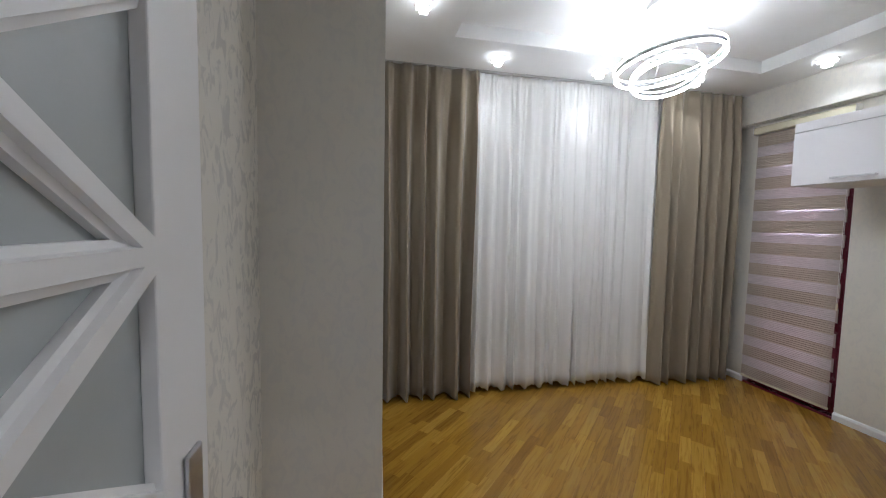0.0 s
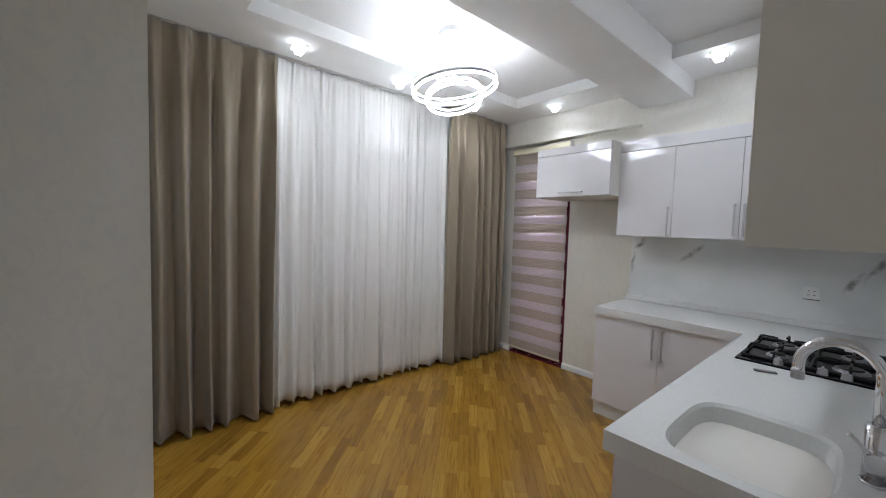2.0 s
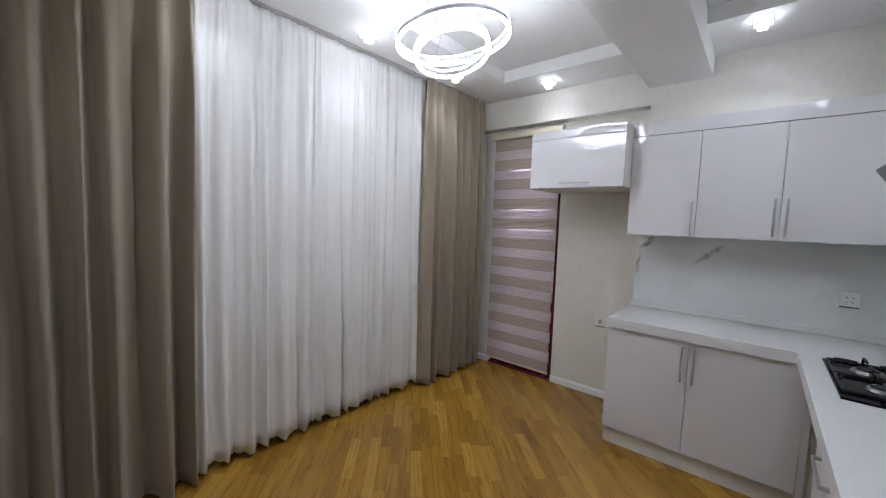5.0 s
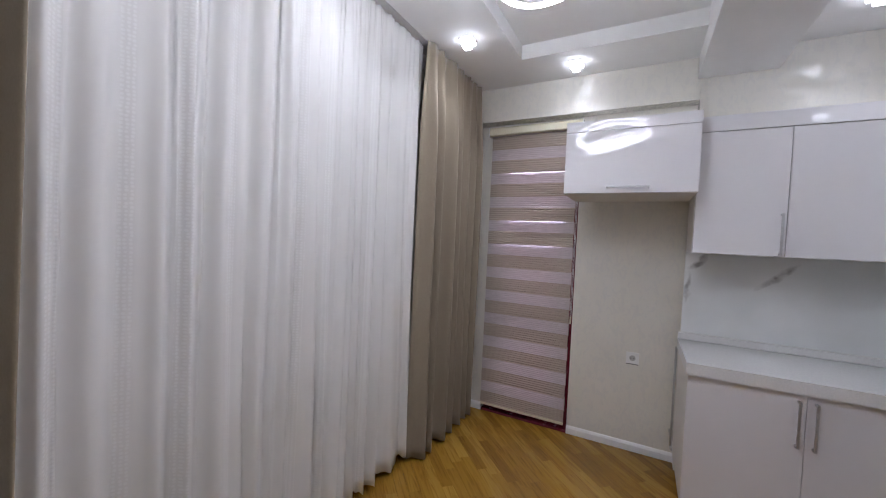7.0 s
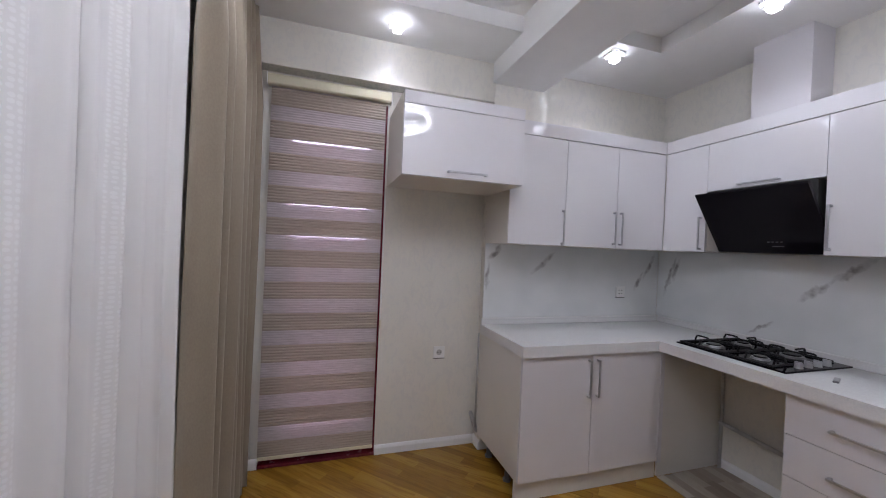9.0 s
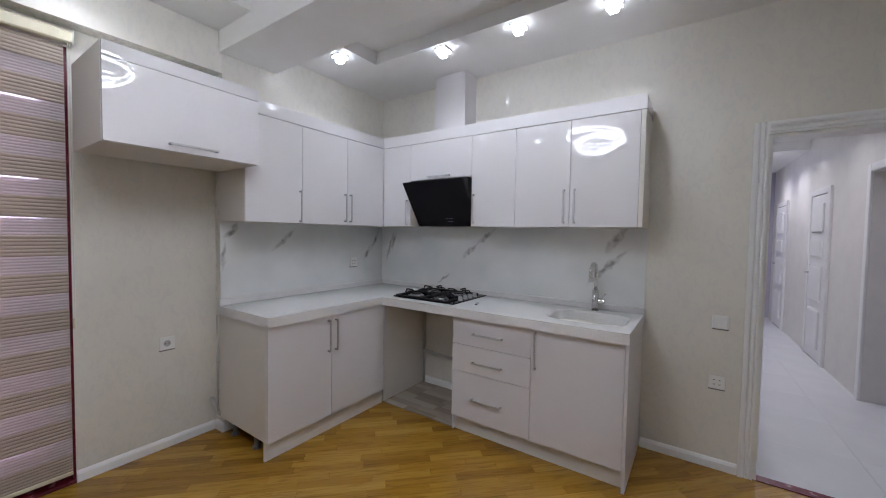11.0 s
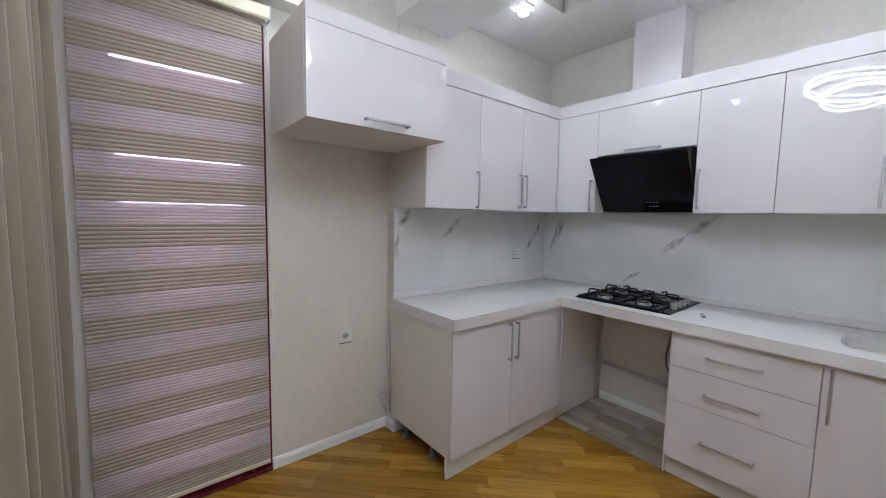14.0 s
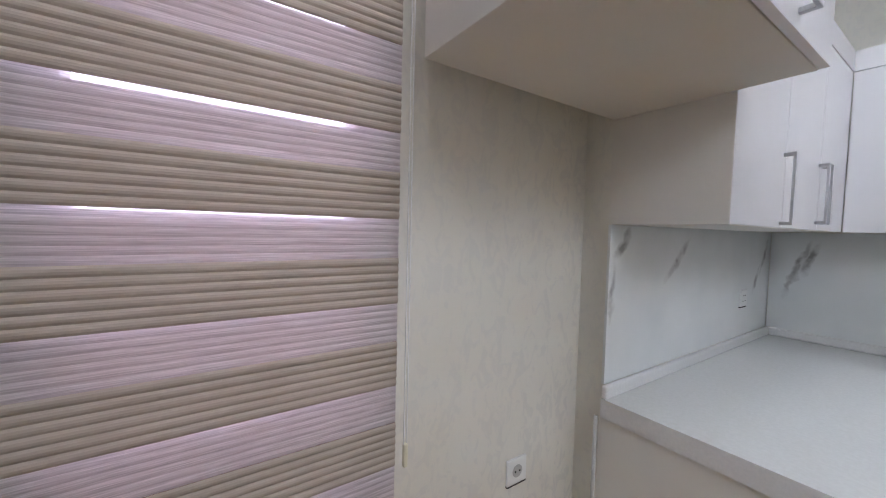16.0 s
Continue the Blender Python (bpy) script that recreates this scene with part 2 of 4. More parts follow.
SATIN = mottled("white satin laminate", (0.655, 0.635, 0.66), (0.68, 0.66, 0.68), 2, (0.28, 0.4), 0.02)
CARCASS = mottled("cream laminate board", (0.68, 0.655, 0.61), (0.71, 0.68, 0.635), 3, (0.4, 0.55), 0.03)
QUARTZ = mottled("white quartz worktop", (0.62, 0.625, 0.615), (0.66, 0.665, 0.655), 90, (0.235, 0.26), 0.0, 300)
QUARTZ_EDGE = mottled("quartz edge", (0.68, 0.675, 0.675), (0.73, 0.72, 0.72), 110, (0.35, 0.5), 0.04, 160)
CHROME = mottled("chrome", (0.72, 0.72, 0.74), (0.78, 0.78, 0.8), 8, (0.08, 0.16), 0.0, metal=1.0)
STEEL = mottled("brushed steel", (0.50, 0.50, 0.52), (0.58, 0.58, 0.6), 30, (0.34, 0.44), 0.0, metal=1.0)
BLACK_GLASS = mottled("black glass", (0.005, 0.004, 0.006), (0.008, 0.006, 0.009), 3, (0.03, 0.06), 0.0, spec=0.12)
IRON = mottled("black cast iron", (0.012, 0.012, 0.013), (0.022, 0.021, 0.021), 60, (0.35, 0.5), 0.3, 200, spec=0.25)
DARK_STEEL = mottled("dark burner steel", (0.22, 0.22, 0.225), (0.32, 0.32, 0.325), 30, (0.3, 0.4), 0.0, metal=1.0)
SOCKET = mottled("white plastic", (0.78, 0.78, 0.77), (0.81, 0.81, 0.80), 10, (0.25, 0.35), 0.0)
DARK = mottled("dark recess", (0.02, 0.02, 0.02), (0.035, 0.035, 0.035), 20, (0.5, 0.7), 0.0)
GREY = mottled("grey plastic", (0.16, 0.16, 0.165), (0.2, 0.2, 0.2), 20, (0.35, 0.5), 0.05)
PIPE = mottled("grey painted pipe", (0.42, 0.41, 0.40), (0.5, 0.49, 0.48), 14, (0.35, 0.5), 0.05)
CABLE = mottled("brown cable", (0.10, 0.05, 0.035), (0.14, 0.07, 0.05), 20, (0.4, 0.5), 0.0)
MAHOGANY = mottled("mahogany veneer", (0.11, 0.012, 0.022), (0.16, 0.02, 0.034), 18, (0.2, 0.32), 0.05)
HOUSING = mottled("cream blind housing", (0.66, 0.62, 0.46), (0.70, 0.66, 0.51), 6, (0.3, 0.4), 0.0)
FROST = mottled("frosted glass", (0.40, 0.43, 0.43), (0.44, 0.47, 0.47), 6, (0.3, 0.4), 0.05, 200)
TILE = mottled("white polished hall tile", (0.62, 0.635, 0.66), (0.66, 0.675, 0.70), 2.5, (0.03, 0.06), 0.0)
def laminate():
    m, n, l, b = base("grey oak laminate", (0.3, 0.27, 0.24), 0.45)
    info = n.new("ShaderNodeObjectInfo")
    r = ramp(n, [(0.0, (0.25, 0.20, 0.155)), (0.5, (0.36, 0.30, 0.24)), (1.0, (0.47, 0.41, 0.345))])
    l.new(info.outputs["Random"], r.inputs[0])
    g = noise_tex(n, l, 10, 5, 0.6, (1, 9, 1))
    gr = ramp(n, [(0.3, (0.8, 0.8, 0.8)), (0.7, (1, 1, 1))])
    l.new(g.outputs[0], gr.inputs[0])
    mx = n.new("ShaderNodeMix")
    mx.data_type, mx.blend_type = "RGBA", "MULTIPLY"
    mx.inputs[0].default_value = 1
    l.new(r.outputs[0], mx.inputs[6])
    l.new(gr.outputs[0], mx.inputs[7])
    l.new(mx.outputs[2], b.inputs["Base Color"])
    return m
LAMINATE = laminate()
CURTAIN = cloth("taupe curtain cloth", (0.245, 0.199, 0.143), (0.268, 0.218, 0.158))
SHEER = gauze("white sheer voile", (0.91, 0.90, 0.885), 0.025, 0.24, dots=True)
LACE = gauze("white lace band", (0.93, 0.93, 0.93), 0.05, 0.3)
BAND = gauze("beige ribbed blind band", (0.48, 0.41, 0.35), 0.0, 0.2, lines=6)
BACK_BAND = gauze("beige back band", (0.50, 0.42, 0.40), 0.015, 0.45, lines=9)
BAND_SHEER = gauze("lilac sheer blind band", (0.84, 0.77, 0.80), 0.28, 0.45, lines=14)
OAK = oak()
RING = glow("lit ring strip", LAMP, RING_GLOW)
LENS = glow("lit spotlight crystal", LAMP, SPOT_GLOW)
BLUE = glow("blue cove strip", (0.15, 0.08, 1.0), 6.0)
RING_BODY = mottled("grey aluminium", (0.2, 0.2, 0.2), (0.23, 0.23, 0.23), 6, (0.4, 0.5), 0.0)
FROSTED_LAMP = mottled("white lamp body", (0.8, 0.8, 0.8), (0.84, 0.84, 0.84), 5, (0.3, 0.4), 0.0)

clear_glass, gn, gl, gb = base("window glass", (0.9, 0.92, 0.95), 0.02)
gb.inputs["Transmission Weight"].default_value = 1.0
gb.inputs["IOR"].default_value = 1.1
CLEAR = clear_glass
OUTSIDE = glow("hazy daylight beyond the window", (0.90, 0.85, 1.0), 0.55)
OUTSIDE_E = glow("bright daylight beyond the balcony door", (0.86, 0.77, 1.0), 6.0)

# ---- mesh helpers ----
def thing(name, label, category, m=None, group="", kind=""):
    e = new(name)
    e.empty_display_size = 0.05
    e.matrix_world = m if m is not None else Matrix()
    return tagged(e, label, category, group, kind)


def link_mesh(name, bm, material, smooth=False):
    me = bpy.data.meshes.new(name)
    bmesh.ops.recalc_face_normals(bm, faces=bm.faces)
    bm.to_mesh(me)
    bm.free()
    for mt in (material if isinstance(material, (list, tuple)) else [material]):
        me.materials.append(mt)
    if smooth:
        for p in me.polygons:
            p.use_smooth = True
    return new(name, me)


def part(name, bm, material, parent, label="", smooth=False):
    """One mesh under a thing or a part, its vertices in the thing's own frame."""
    ob = link_mesh(name, bm, material, smooth)
    ob.parent = parent
    return tagged(ob, label)


def solo(name, bm, material, label, category, kind="", smooth=False, m=None):
    ob = link_mesh(name, bm, material, smooth)
    if m is not None:
        ob.matrix_world = m
    return tagged(ob, label, category, "", kind)


def box(bm, x0, x1, y0, y1, z0, z1, bevel=0.0, seg=2):
    r = bmesh.ops.create_cube(bm, size=1, matrix=Matrix.Translation(((x0 + x1) / 2, (y0 + y1) / 2, (z0 + z1) / 2)) @ Matrix.Diagonal((x1 - x0, y1 - y0, z1 - z0, 1)))
    if bevel:
        vs = set(r["verts"])
        es = [e for e in bm.edges if e.verts[0] in vs and e.verts[1] in vs]
        bmesh.ops.bevel(bm, geom=es, offset=bevel, segments=seg, affect="EDGES", profile=0.5)
    return bm


def cube(x0, x1, y0, y1, z0, z1, bevel=0.0, seg=2):
    return box(bmesh.new(), x0, x1, y0, y1, z0, z1, bevel, seg)


def rod(bm, a, b, r, seg=12, r2=None):
    a, b = Vector(a), Vector(b)
    d = b - a
    m = Matrix.Translation((a + b) / 2) @ d.to_track_quat("Z", "Y").to_matrix().to_4x4()
    bmesh.ops.create_cone(bm, cap_ends=True, segments=seg, radius1=r, radius2=r if r2 is None else r2, depth=d.length, matrix=m)
    return bm


def tube(bm, pts, r, seg=10):
    """A round tube along a list of points."""
    pts = [Vector(p) for p in pts]
    rings = []
    up = Vector((0.13, 0.31, 0.94))
    for i, p in enumerate(pts):
        d = (pts[min(i + 1, len(pts) - 1)] - pts[max(i - 1, 0)]).normalized()
        s = d.cross(up).normalized()
        q = d.cross(s)
        rings.append([bm.verts.new(p + r * (math.cos(2 * math.pi * k / seg) * s + math.sin(2 * math.pi * k / seg) * q)) for k in range(seg)])
    for a, b in zip(rings, rings[1:]):
        for k in range(seg):
            bm.faces.new((a[k], a[(k + 1) % seg], b[(k + 1) % seg], b[k]))
    bm.faces.new(rings[0])
    bm.faces.new(rings[-1][::-1])
    return bm


def extrude_profile(prof, a, b, axis_out):
    """Sweeps a profile of (out, up) pairs from a to b; out points along axis_out."""
    bm = bmesh.new()
    a, b, o = Vector(a), Vector(b), Vector(axis_out)
    up = Vector((0, 0, 1))
    ends = [[bm.verts.new(p + o * u + up * w) for u, w in prof] for p in (a, b)]
    k = len(prof)
    for i in range(k):
        bm.faces.new((ends[0][i], ends[0][(i + 1) % k], ends[1][(i + 1) % k], ends[1][i]))
    bm.faces.new(ends[0])
    bm.faces.new(ends[1][::-1])
    return bm


# ---- the plan ----
SOUTH, NORTH, WEST = -0.17, 3.27, -0.405
EAST_K, EAST_N, SOFFIT = 3.575, 3.69, 3.58
CEIL, TRAY = 2.825, 2.925
STEP_Y = 1.43            # where the kitchen wall steps back into the niche
COL_X, COL_Y = 0.016, 1.304
DOOR_X0, DOOR_X1, DOOR_H = -0.25, 0.482, 2.068
BD_Y0, BD_Y1, BD_H = 2.185, 2.93, 2.44   # balcony door opening
WIN_X0, WIN_X1, WIN_Z0, WIN_Z1 = 0.75, 2.62, 0.80, 2.35
S = "structure"

bm = cube(WEST - 0.15, DOOR_X0, SOUTH - 0.15, SOUTH, 0, 3.05)
box(bm, DOOR_X1, 3.85, SOUTH - 0.15, SOUTH, 0, 3.05)
box(bm, DOOR_X0, DOOR_X1, SOUTH - 0.15, SOUTH, DOOR_H, 3.05)
solo("wall_south", bm, PLASTER, "cream decorative plaster kitchen wall with a doorway", "wall", S)
bm = cube(EAST_K, 3.85, SOUTH, STEP_Y, 0, 3.05)
solo("wall_east", bm, PLASTER, "cream plaster wall behind the kitchen units", "wall", S)
bm = cube(EAST_N, 3.85, STEP_Y, BD_Y0, 0, 2.545)
box(bm, EAST_N, 3.85, BD_Y1, NORTH, 0, 2.545)
box(bm, EAST_N, 3.85, BD_Y0, BD_Y1, BD_H, 2.545)
box(bm, SOFFIT, 3.85, STEP_Y, NORTH, 2.545, 3.05)
solo("wall_east_niche", bm, PLASTER, "cream mottled plaster niche wall beside the balcony door", "wall", S)
bm = cube(-0.55, WIN_X0, NORTH, NORTH + 0.2, 0, 3.05)
box(bm, WIN_X1, 3.85, NORTH, NORTH + 0.2, 0, 3.05)
box(bm, WIN_X0, WIN_X1, NORTH, NORTH + 0.2, 0, WIN_Z0)
box(bm, WIN_X0, WIN_X1, NORTH, NORTH + 0.2, WIN_Z1, 3.05)
solo("wall_north", bm, PLAIN, "cream wall with a window behind the curtains", "wall", S)
bm = bmesh.new()
lo = [bm.verts.new(p) for p in ((WEST - 0.15, COL_Y, 0), (COL_X, COL_Y, 0), (COL_X + 0.055, NORTH, 0), (WEST - 0.15, NORTH, 0))]
hi = [bm.verts.new((v.co.x, v.co.y, 3.05)) for v in lo]
bm.faces.new(lo[::-1]); bm.faces.new(hi)
for i in range(4):
    bm.faces.new((lo[i], lo[(i + 1) % 4], hi[(i + 1) % 4], hi[i]))
solo("wall_west_pier", bm, PLASTER, "cream plaster wall pier projecting beside the curtains", "wall", S)
solo("wall_west", cube(WEST - 0.15, WEST, SOUTH, COL_Y, 0, 3.05), PLASTER, "cream plaster wall behind the open door", "wall", S)

# ceilings: a dropped rim with a raised tray on each side of the beam
bm = cube(WEST, SOFFIT, 2.545, NORTH, CEIL, 3.05)
box(bm, WEST, 0.545, 1.45, 2.545, CEIL, 3.05)
box(bm, 3.155, SOFFIT, 1.45, 2.545, CEIL, 3.05)
box(bm, 0.545, 3.155, 1.45, 2.545, TRAY, 3.05)
box(bm, WEST, EAST_K, SOUTH, 0.487, CEIL, 3.05)
box(bm, 3.03, EAST_K, 0.487, 1.03, CEIL, 3.05)
box(bm, WEST, 0.545, 0.487, 1.03, CEIL, 3.05)
box(bm, 0.545, 3.03, 0.487, 1.03, TRAY, 3.05)
solo("ceiling", bm, CEILING, "white plasterboard ceiling with raised trays", "ceiling", S)
solo("ceiling_beam", cube(WEST, EAST_K, 1.03, 1.45, 2.68, 3.05, 0.004), CEILING, "white plastered beam crossing the ceiling", "beam", S)
solo("roof_slab", cube(-0.55, 3.85, -0.33, 3.5, 3.05, 3.15), CEILING, "plain slab above the kitchen", "ceiling", S)
solo("floor_slab", cube(-0.55, 3.95, -0.33, 3.5, -0.2, -0.012), PLAIN, "plain subfloor under the parquet", "floor", S)

# baseboards
BB = [(0, 0), (0.016, 0), (0.016, 0.045), (0.011, 0.055), (0.006, 0.062), (0, 0.064)]
def baseboard(a, b, out):
    solo("baseboard", extrude_profile(BB, a, b, out), WHITE, "white moulded skirting board along the wall", "baseboard", S)
baseboard((EAST_N, STEP_Y + 0.016, 0), (EAST_N, BD_Y0, 0), (-1, 0, 0))
baseboard((EAST_N, BD_Y1, 0), (EAST_N, NORTH, 0), (-1, 0, 0))
baseboard((EAST_K - 0.0, STEP_Y, 0), (EAST_N, STEP_Y, 0), (0, 1, 0))
baseboard((DOOR_X1 + 0.075, SOUTH, 0), (1.09, SOUTH, 0), (0, 1, 0))
baseboard((2.275, SOUTH, 0), (2.985, SOUTH, 0), (0, 1, 0))
baseboard((WEST, COL_Y, 0), (COL_X, COL_Y, 0), (0, -1, 0))
baseboard((COL_X, COL_Y - 0.016, 0), (COL_X + 0.055, NORTH, 0), (1, -0.03, 0))
baseboard((WEST, SOUTH + 0.1, 0), (WEST, COL_Y, 0), (1, 0, 0))

# doorway casing with flutes
def casing(name, m, length):
    prof = [(0, 0), (0.018, 0), (0.018, 0.012), (0.011, 0.018), (0.018, 0.024), (0.018, 0.036), (0.011, 0.042), (0.018, 0.048), (0.022, 0.058), (0.022, 0.072), (0, 0.072)]
    bm = bmesh.new()
    ends = [[bm.verts.new((z, u, w)) for u, w in prof] for z in (0, length)]
    k = len(prof)
    for i in range(k):
        bm.faces.new((ends[0][i], ends[0][(i + 1) % k], ends[1][(i + 1) % k], ends[1][i]))
    bm.faces.new(ends[0]); bm.faces.new(ends[1][::-1])
    ob = link_mesh(name, bm, WHITE)
    ob.matrix_world = m
    return ob
frame_door = thing("door_frame", "white fluted wooden casing around the hall doorway", "door frame", pose(DOOR_X1, SOUTH, 0), kind=S)
def casing_part(m, length):
    c = casing("casing", Matrix(), length)
    c.parent = frame_door
    c.matrix_basis = pose(DOOR_X1, SOUTH, 0).inverted() @ m
W3 = Matrix(((0, 0, 1, DOOR_X1), (0, 1, 0, SOUTH), (1, 0, 0, 0), (0, 0, 0, 1)))
casing_part(W3, DOOR_H + 0.072)
W4 = Matrix(((0, 0, -1, DOOR_X0), (0, 1, 0, SOUTH), (1, 0, 0, 0), (0, 0, 0, 1)))
casing_part(W4, DOOR_H + 0.072)
casing_part(Matrix(((1, 0, 0, DOOR_X0), (0, 1, 0, SOUTH + 0.002), (0, 0, 1, DOOR_H), (0, 0, 0, 1))), DOOR_X1 - DOOR_X0)
for nm_, x0, x1, z0, z1 in (("jamb", 0, -0.018, 0, DOOR_H), ("jamb", DOOR_X0 - DOOR_X1, DOOR_X0 - DOOR_X1 + 0.018, 0, DOOR_H), ("head", DOOR_X0 - DOOR_X1 + 0.018, -0.018, DOOR_H - 0.018, DOOR_H)):
    part(nm_, cube(min(x0, x1), max(x0, x1), -0.15, 0.0, z0, z1), WHITE, frame_door)

# the open door leaf with frosted panes and a lattice of glazing bars
def door_leaf():
    w, h, t = 0.690, 2.03, 0.04
    m = pose(DOOR_X0 - 0.022, SOUTH + 0.004, 0.008, 0, 0, 90)
    leaf = thing("door", "white glazed door standing open, diagonal glazing bars", "door", m)
    # local x along the leaf from the hinges, local y towards the wall
    st = 0.118
    for x0, x1 in ((0, st), (w - st, w)):
        part("stile", cube(x0, x1, 0, t, 0, h, 0.003), WHITE, leaf)
    for z0, z1 in ((0, 0.2), (h - st, h)):
        part("rail", cube(st, w - st, 0.001, t - 0.001, z0, z1, 0.002), WHITE, leaf)
    part("pane", cube(st - 0.005, w - st + 0.005, 0.016, 0.022, 0.195, h - st + 0.005), FROST, leaf, "frosted grey glass pane")
    a, b, mid = st, w - st, w / 2
    pitch, zc = 0.290, 1.484
    def bar(p, q):
        (x0, z0), (x1, z1) = p, q
        d = math.hypot(x1 - x0, z1 - z0)
        bm = bmesh.new()
        prof = [(-0.020, 0.016), (-0.020, 0.006), (-0.012, 0.004), (-0.010, -0.004), (0.010, -0.004), (0.012, 0.004), (0.020, 0.006), (0.020, 0.016)]
        ends = [[bm.verts.new((s_, yy, u)) for u, yy in prof] for s_ in (0, d)]
        k = len(prof)
        for i in range(k):
            bm.faces.new((ends[0][i], ends[0][(i + 1) % k], ends[1][(i + 1) % k], ends[1][i]))
        bm.faces.new(ends[0]); bm.faces.new(ends[1][::-1])
        bmesh.ops.transform(bm, matrix=Matrix.Translation((x0, 0, z0)) @ Matrix.Rotation(-math.atan2(z1 - z0, x1 - x0), 4, "Y"), verts=bm.verts)
        part("glazing_bar", bm, WHITE, leaf)
    z = zc
    while z - pitch > 0.2:
        z -= pitch
    nodes = []
    while z < h - st:
        nodes.append(z)
        z += pitch
    for z in nodes:
        bar((a, z), (b, z))
    for z0, z1 in zip(nodes, nodes[1:]):
        bar((a, z0), (b, z1))
        bar((a, z1), (b, z0))
    for x0 in (st, w - st - 0.012):
        part("glazing_bead", cube(x0, x0 + 0.012, -0.003, 0.016, 0.2, h - st, 0.002), WHITE, leaf)
    plate = part("handle_plate", cube(w - 0.078, w - 0.036, -0.008, 0, 0.98, 1.22, 0.004), STEEL, leaf, "brushed steel lock plate")
    bm = rod(bmesh.new(), (w - 0.057, -0.008, 1.13), (w - 0.057, -0.05, 1.13), 0.01)
    box(bm, w - 0.175, w - 0.047, -0.062, -0.044, 1.12, 1.14, 0.004)
    part("lever", bm, CHROME, plate, "square chrome lever")
    for z in (0.25, 1.0, 1.78):
        part("hinge", rod(bmesh.new(), (-0.006, 0.0, z), (-0.006, 0.0, z + 0.09), 0.007), STEEL, leaf)
    return leaf
door_leaf()

# ---- hall beyond the doorway ----
HALL_M = pose(-0.525, SOUTH - 0.15, 0, 0, 0, 2.0)   # hall frame: local -y runs away from the kitchen
REC0, REC1, HEND = -1.87, -1.12, -6.05
HW = 1.45
bm = cube(-0.3, 0, REC1, 0.0, 0, 2.85)
box(bm, -0.3, 0, HEND, REC0, 0, 2.85)
box(bm, -0.3, 0, REC0, REC1, 2.075, 2.85)
solo("wall_hall_recess", cube(-0.34, -0.22, REC0 - 0.02, REC1 + 0.02, 0, 2.08), SHADED_LILAC, "lilac grey wall deep inside a hall doorway, darkened for shade", "wall", S, m=HALL_M)
solo("wall_hall_west", bm, HALL, "pale papered hall wall with doors", "wall", S, m=HALL_M)
solo("wall_hall_east", cube(HW, HW + 0.1, HEND, -0.05, 0, 2.85), HALL, "pale papered hall wall", "wall", S, m=HALL_M)
solo("wall_hall_end", cube(-0.3, HW + 0.1, HEND - 0.1, HEND, 0, 2.85), SHADED_LILAC, "lilac grey wall closing the hall's far end, darkened for shade", "wall", S, m=HALL_M)
bm = cube(0, HW, -3.92, -0.05, 2.78, 2.85)
box(bm, 0, HW, HEND, -3.92, 2.68, 2.85)
solo("ceiling_hall", bm, CEILING, "white hall ceiling with a dropped part", "ceiling", S, m=HALL_M)
hall_floor = solo("floor_hall", cube(-0.3, HW, HEND, 0.08, -0.05, -0.004), WHITE, "white polished hall floor tiles", "floor", S, m=HALL_M)
solo("threshold", cube(DOOR_X0 + 0.018, DOOR_X1 - 0.018, SOUTH - 0.06, SOUTH + 0.01, -0.01, 0.006, 0.003), MAHOGANY, "dark wooden threshold strip in the doorway", "threshold", S)
solo("baseboard", extrude_profile(BB, (0, -0.02, 0), (0, REC1 + 0.07, 0), (1, 0, 0)), WHITE, "white skirting board in the hall", "baseboard", S, m=HALL_M)
for y0, y1 in ((-3.59, -2.96), (-5.59, -4.99)):
    d = thing("hall_door", "closed white panelled door in the hall wall", "door", HALL_M @ pose(0, y1, 0, 0, 0, -90), "hall doors")
    w = y1 - y0
    part("leaf", cube(0, w, 0.0, 0.02, 0.012, 2.0, 0.003), WHITE, d)
    for z0, z1 in ((0.15, 0.62), (0.72, 1.15), (1.25, 1.45), (1.55, 1.9)):
        part("raised_panel", cube(0.10, w - 0.10, 0.012, 0.044, z0, z1, 0.022, 2), WHITE, d)
    for x0, x1, z0, z1 in ((-0.07, 0, 0, 2.08), (w, w + 0.07, 0, 2.08), (0, w, 2.01, 2.08)):
        part("casing", cube(x0, x1, 0.0, 0.028, z0, z1, 0.004), WHITE, d)
    for z0, z1 in ((0.0, 0.012), (2.0, 2.01)):
        part("shadow_gap", cube(0.0, w, 0.0, 0.014, z0, z1), DARK, d, "dark gap around the leaf")
    bm = cube(w - 0.09, w - 0.05, 0.02, 0.028, 0.93, 1.15, 0.003)
    rod(bm, (w - 0.07, 0.025, 1.05), (w - 0.07, 0.07, 1.05), 0.009)
    box(bm, w - 0.18, w - 0.06, 0.062, 0.078, 1.04, 1.06, 0.004)
    part("handle", bm, STEEL, d, "steel lever handle")
rec = thing("recess_casing", "white casing around a deep hall doorway", "door frame", HALL_M @ pose(0, REC1, 0, 0, 0, -90), kind=S)
rw = REC1 - REC0
for x0, x1, z0, z1 in ((-0.07, 0, 0, 2.145), (rw, rw + 0.07, 0, 2.145), (0, rw, 2.075, 2.145)):
    part("casing", cube(x0, x1, 0, 0.02, z0, z1, 0.006), WHITE, rec)
part("threshold_line", cube(0, rw, -0.21, -0.2, 0.0, 0.012), DARK, rec)

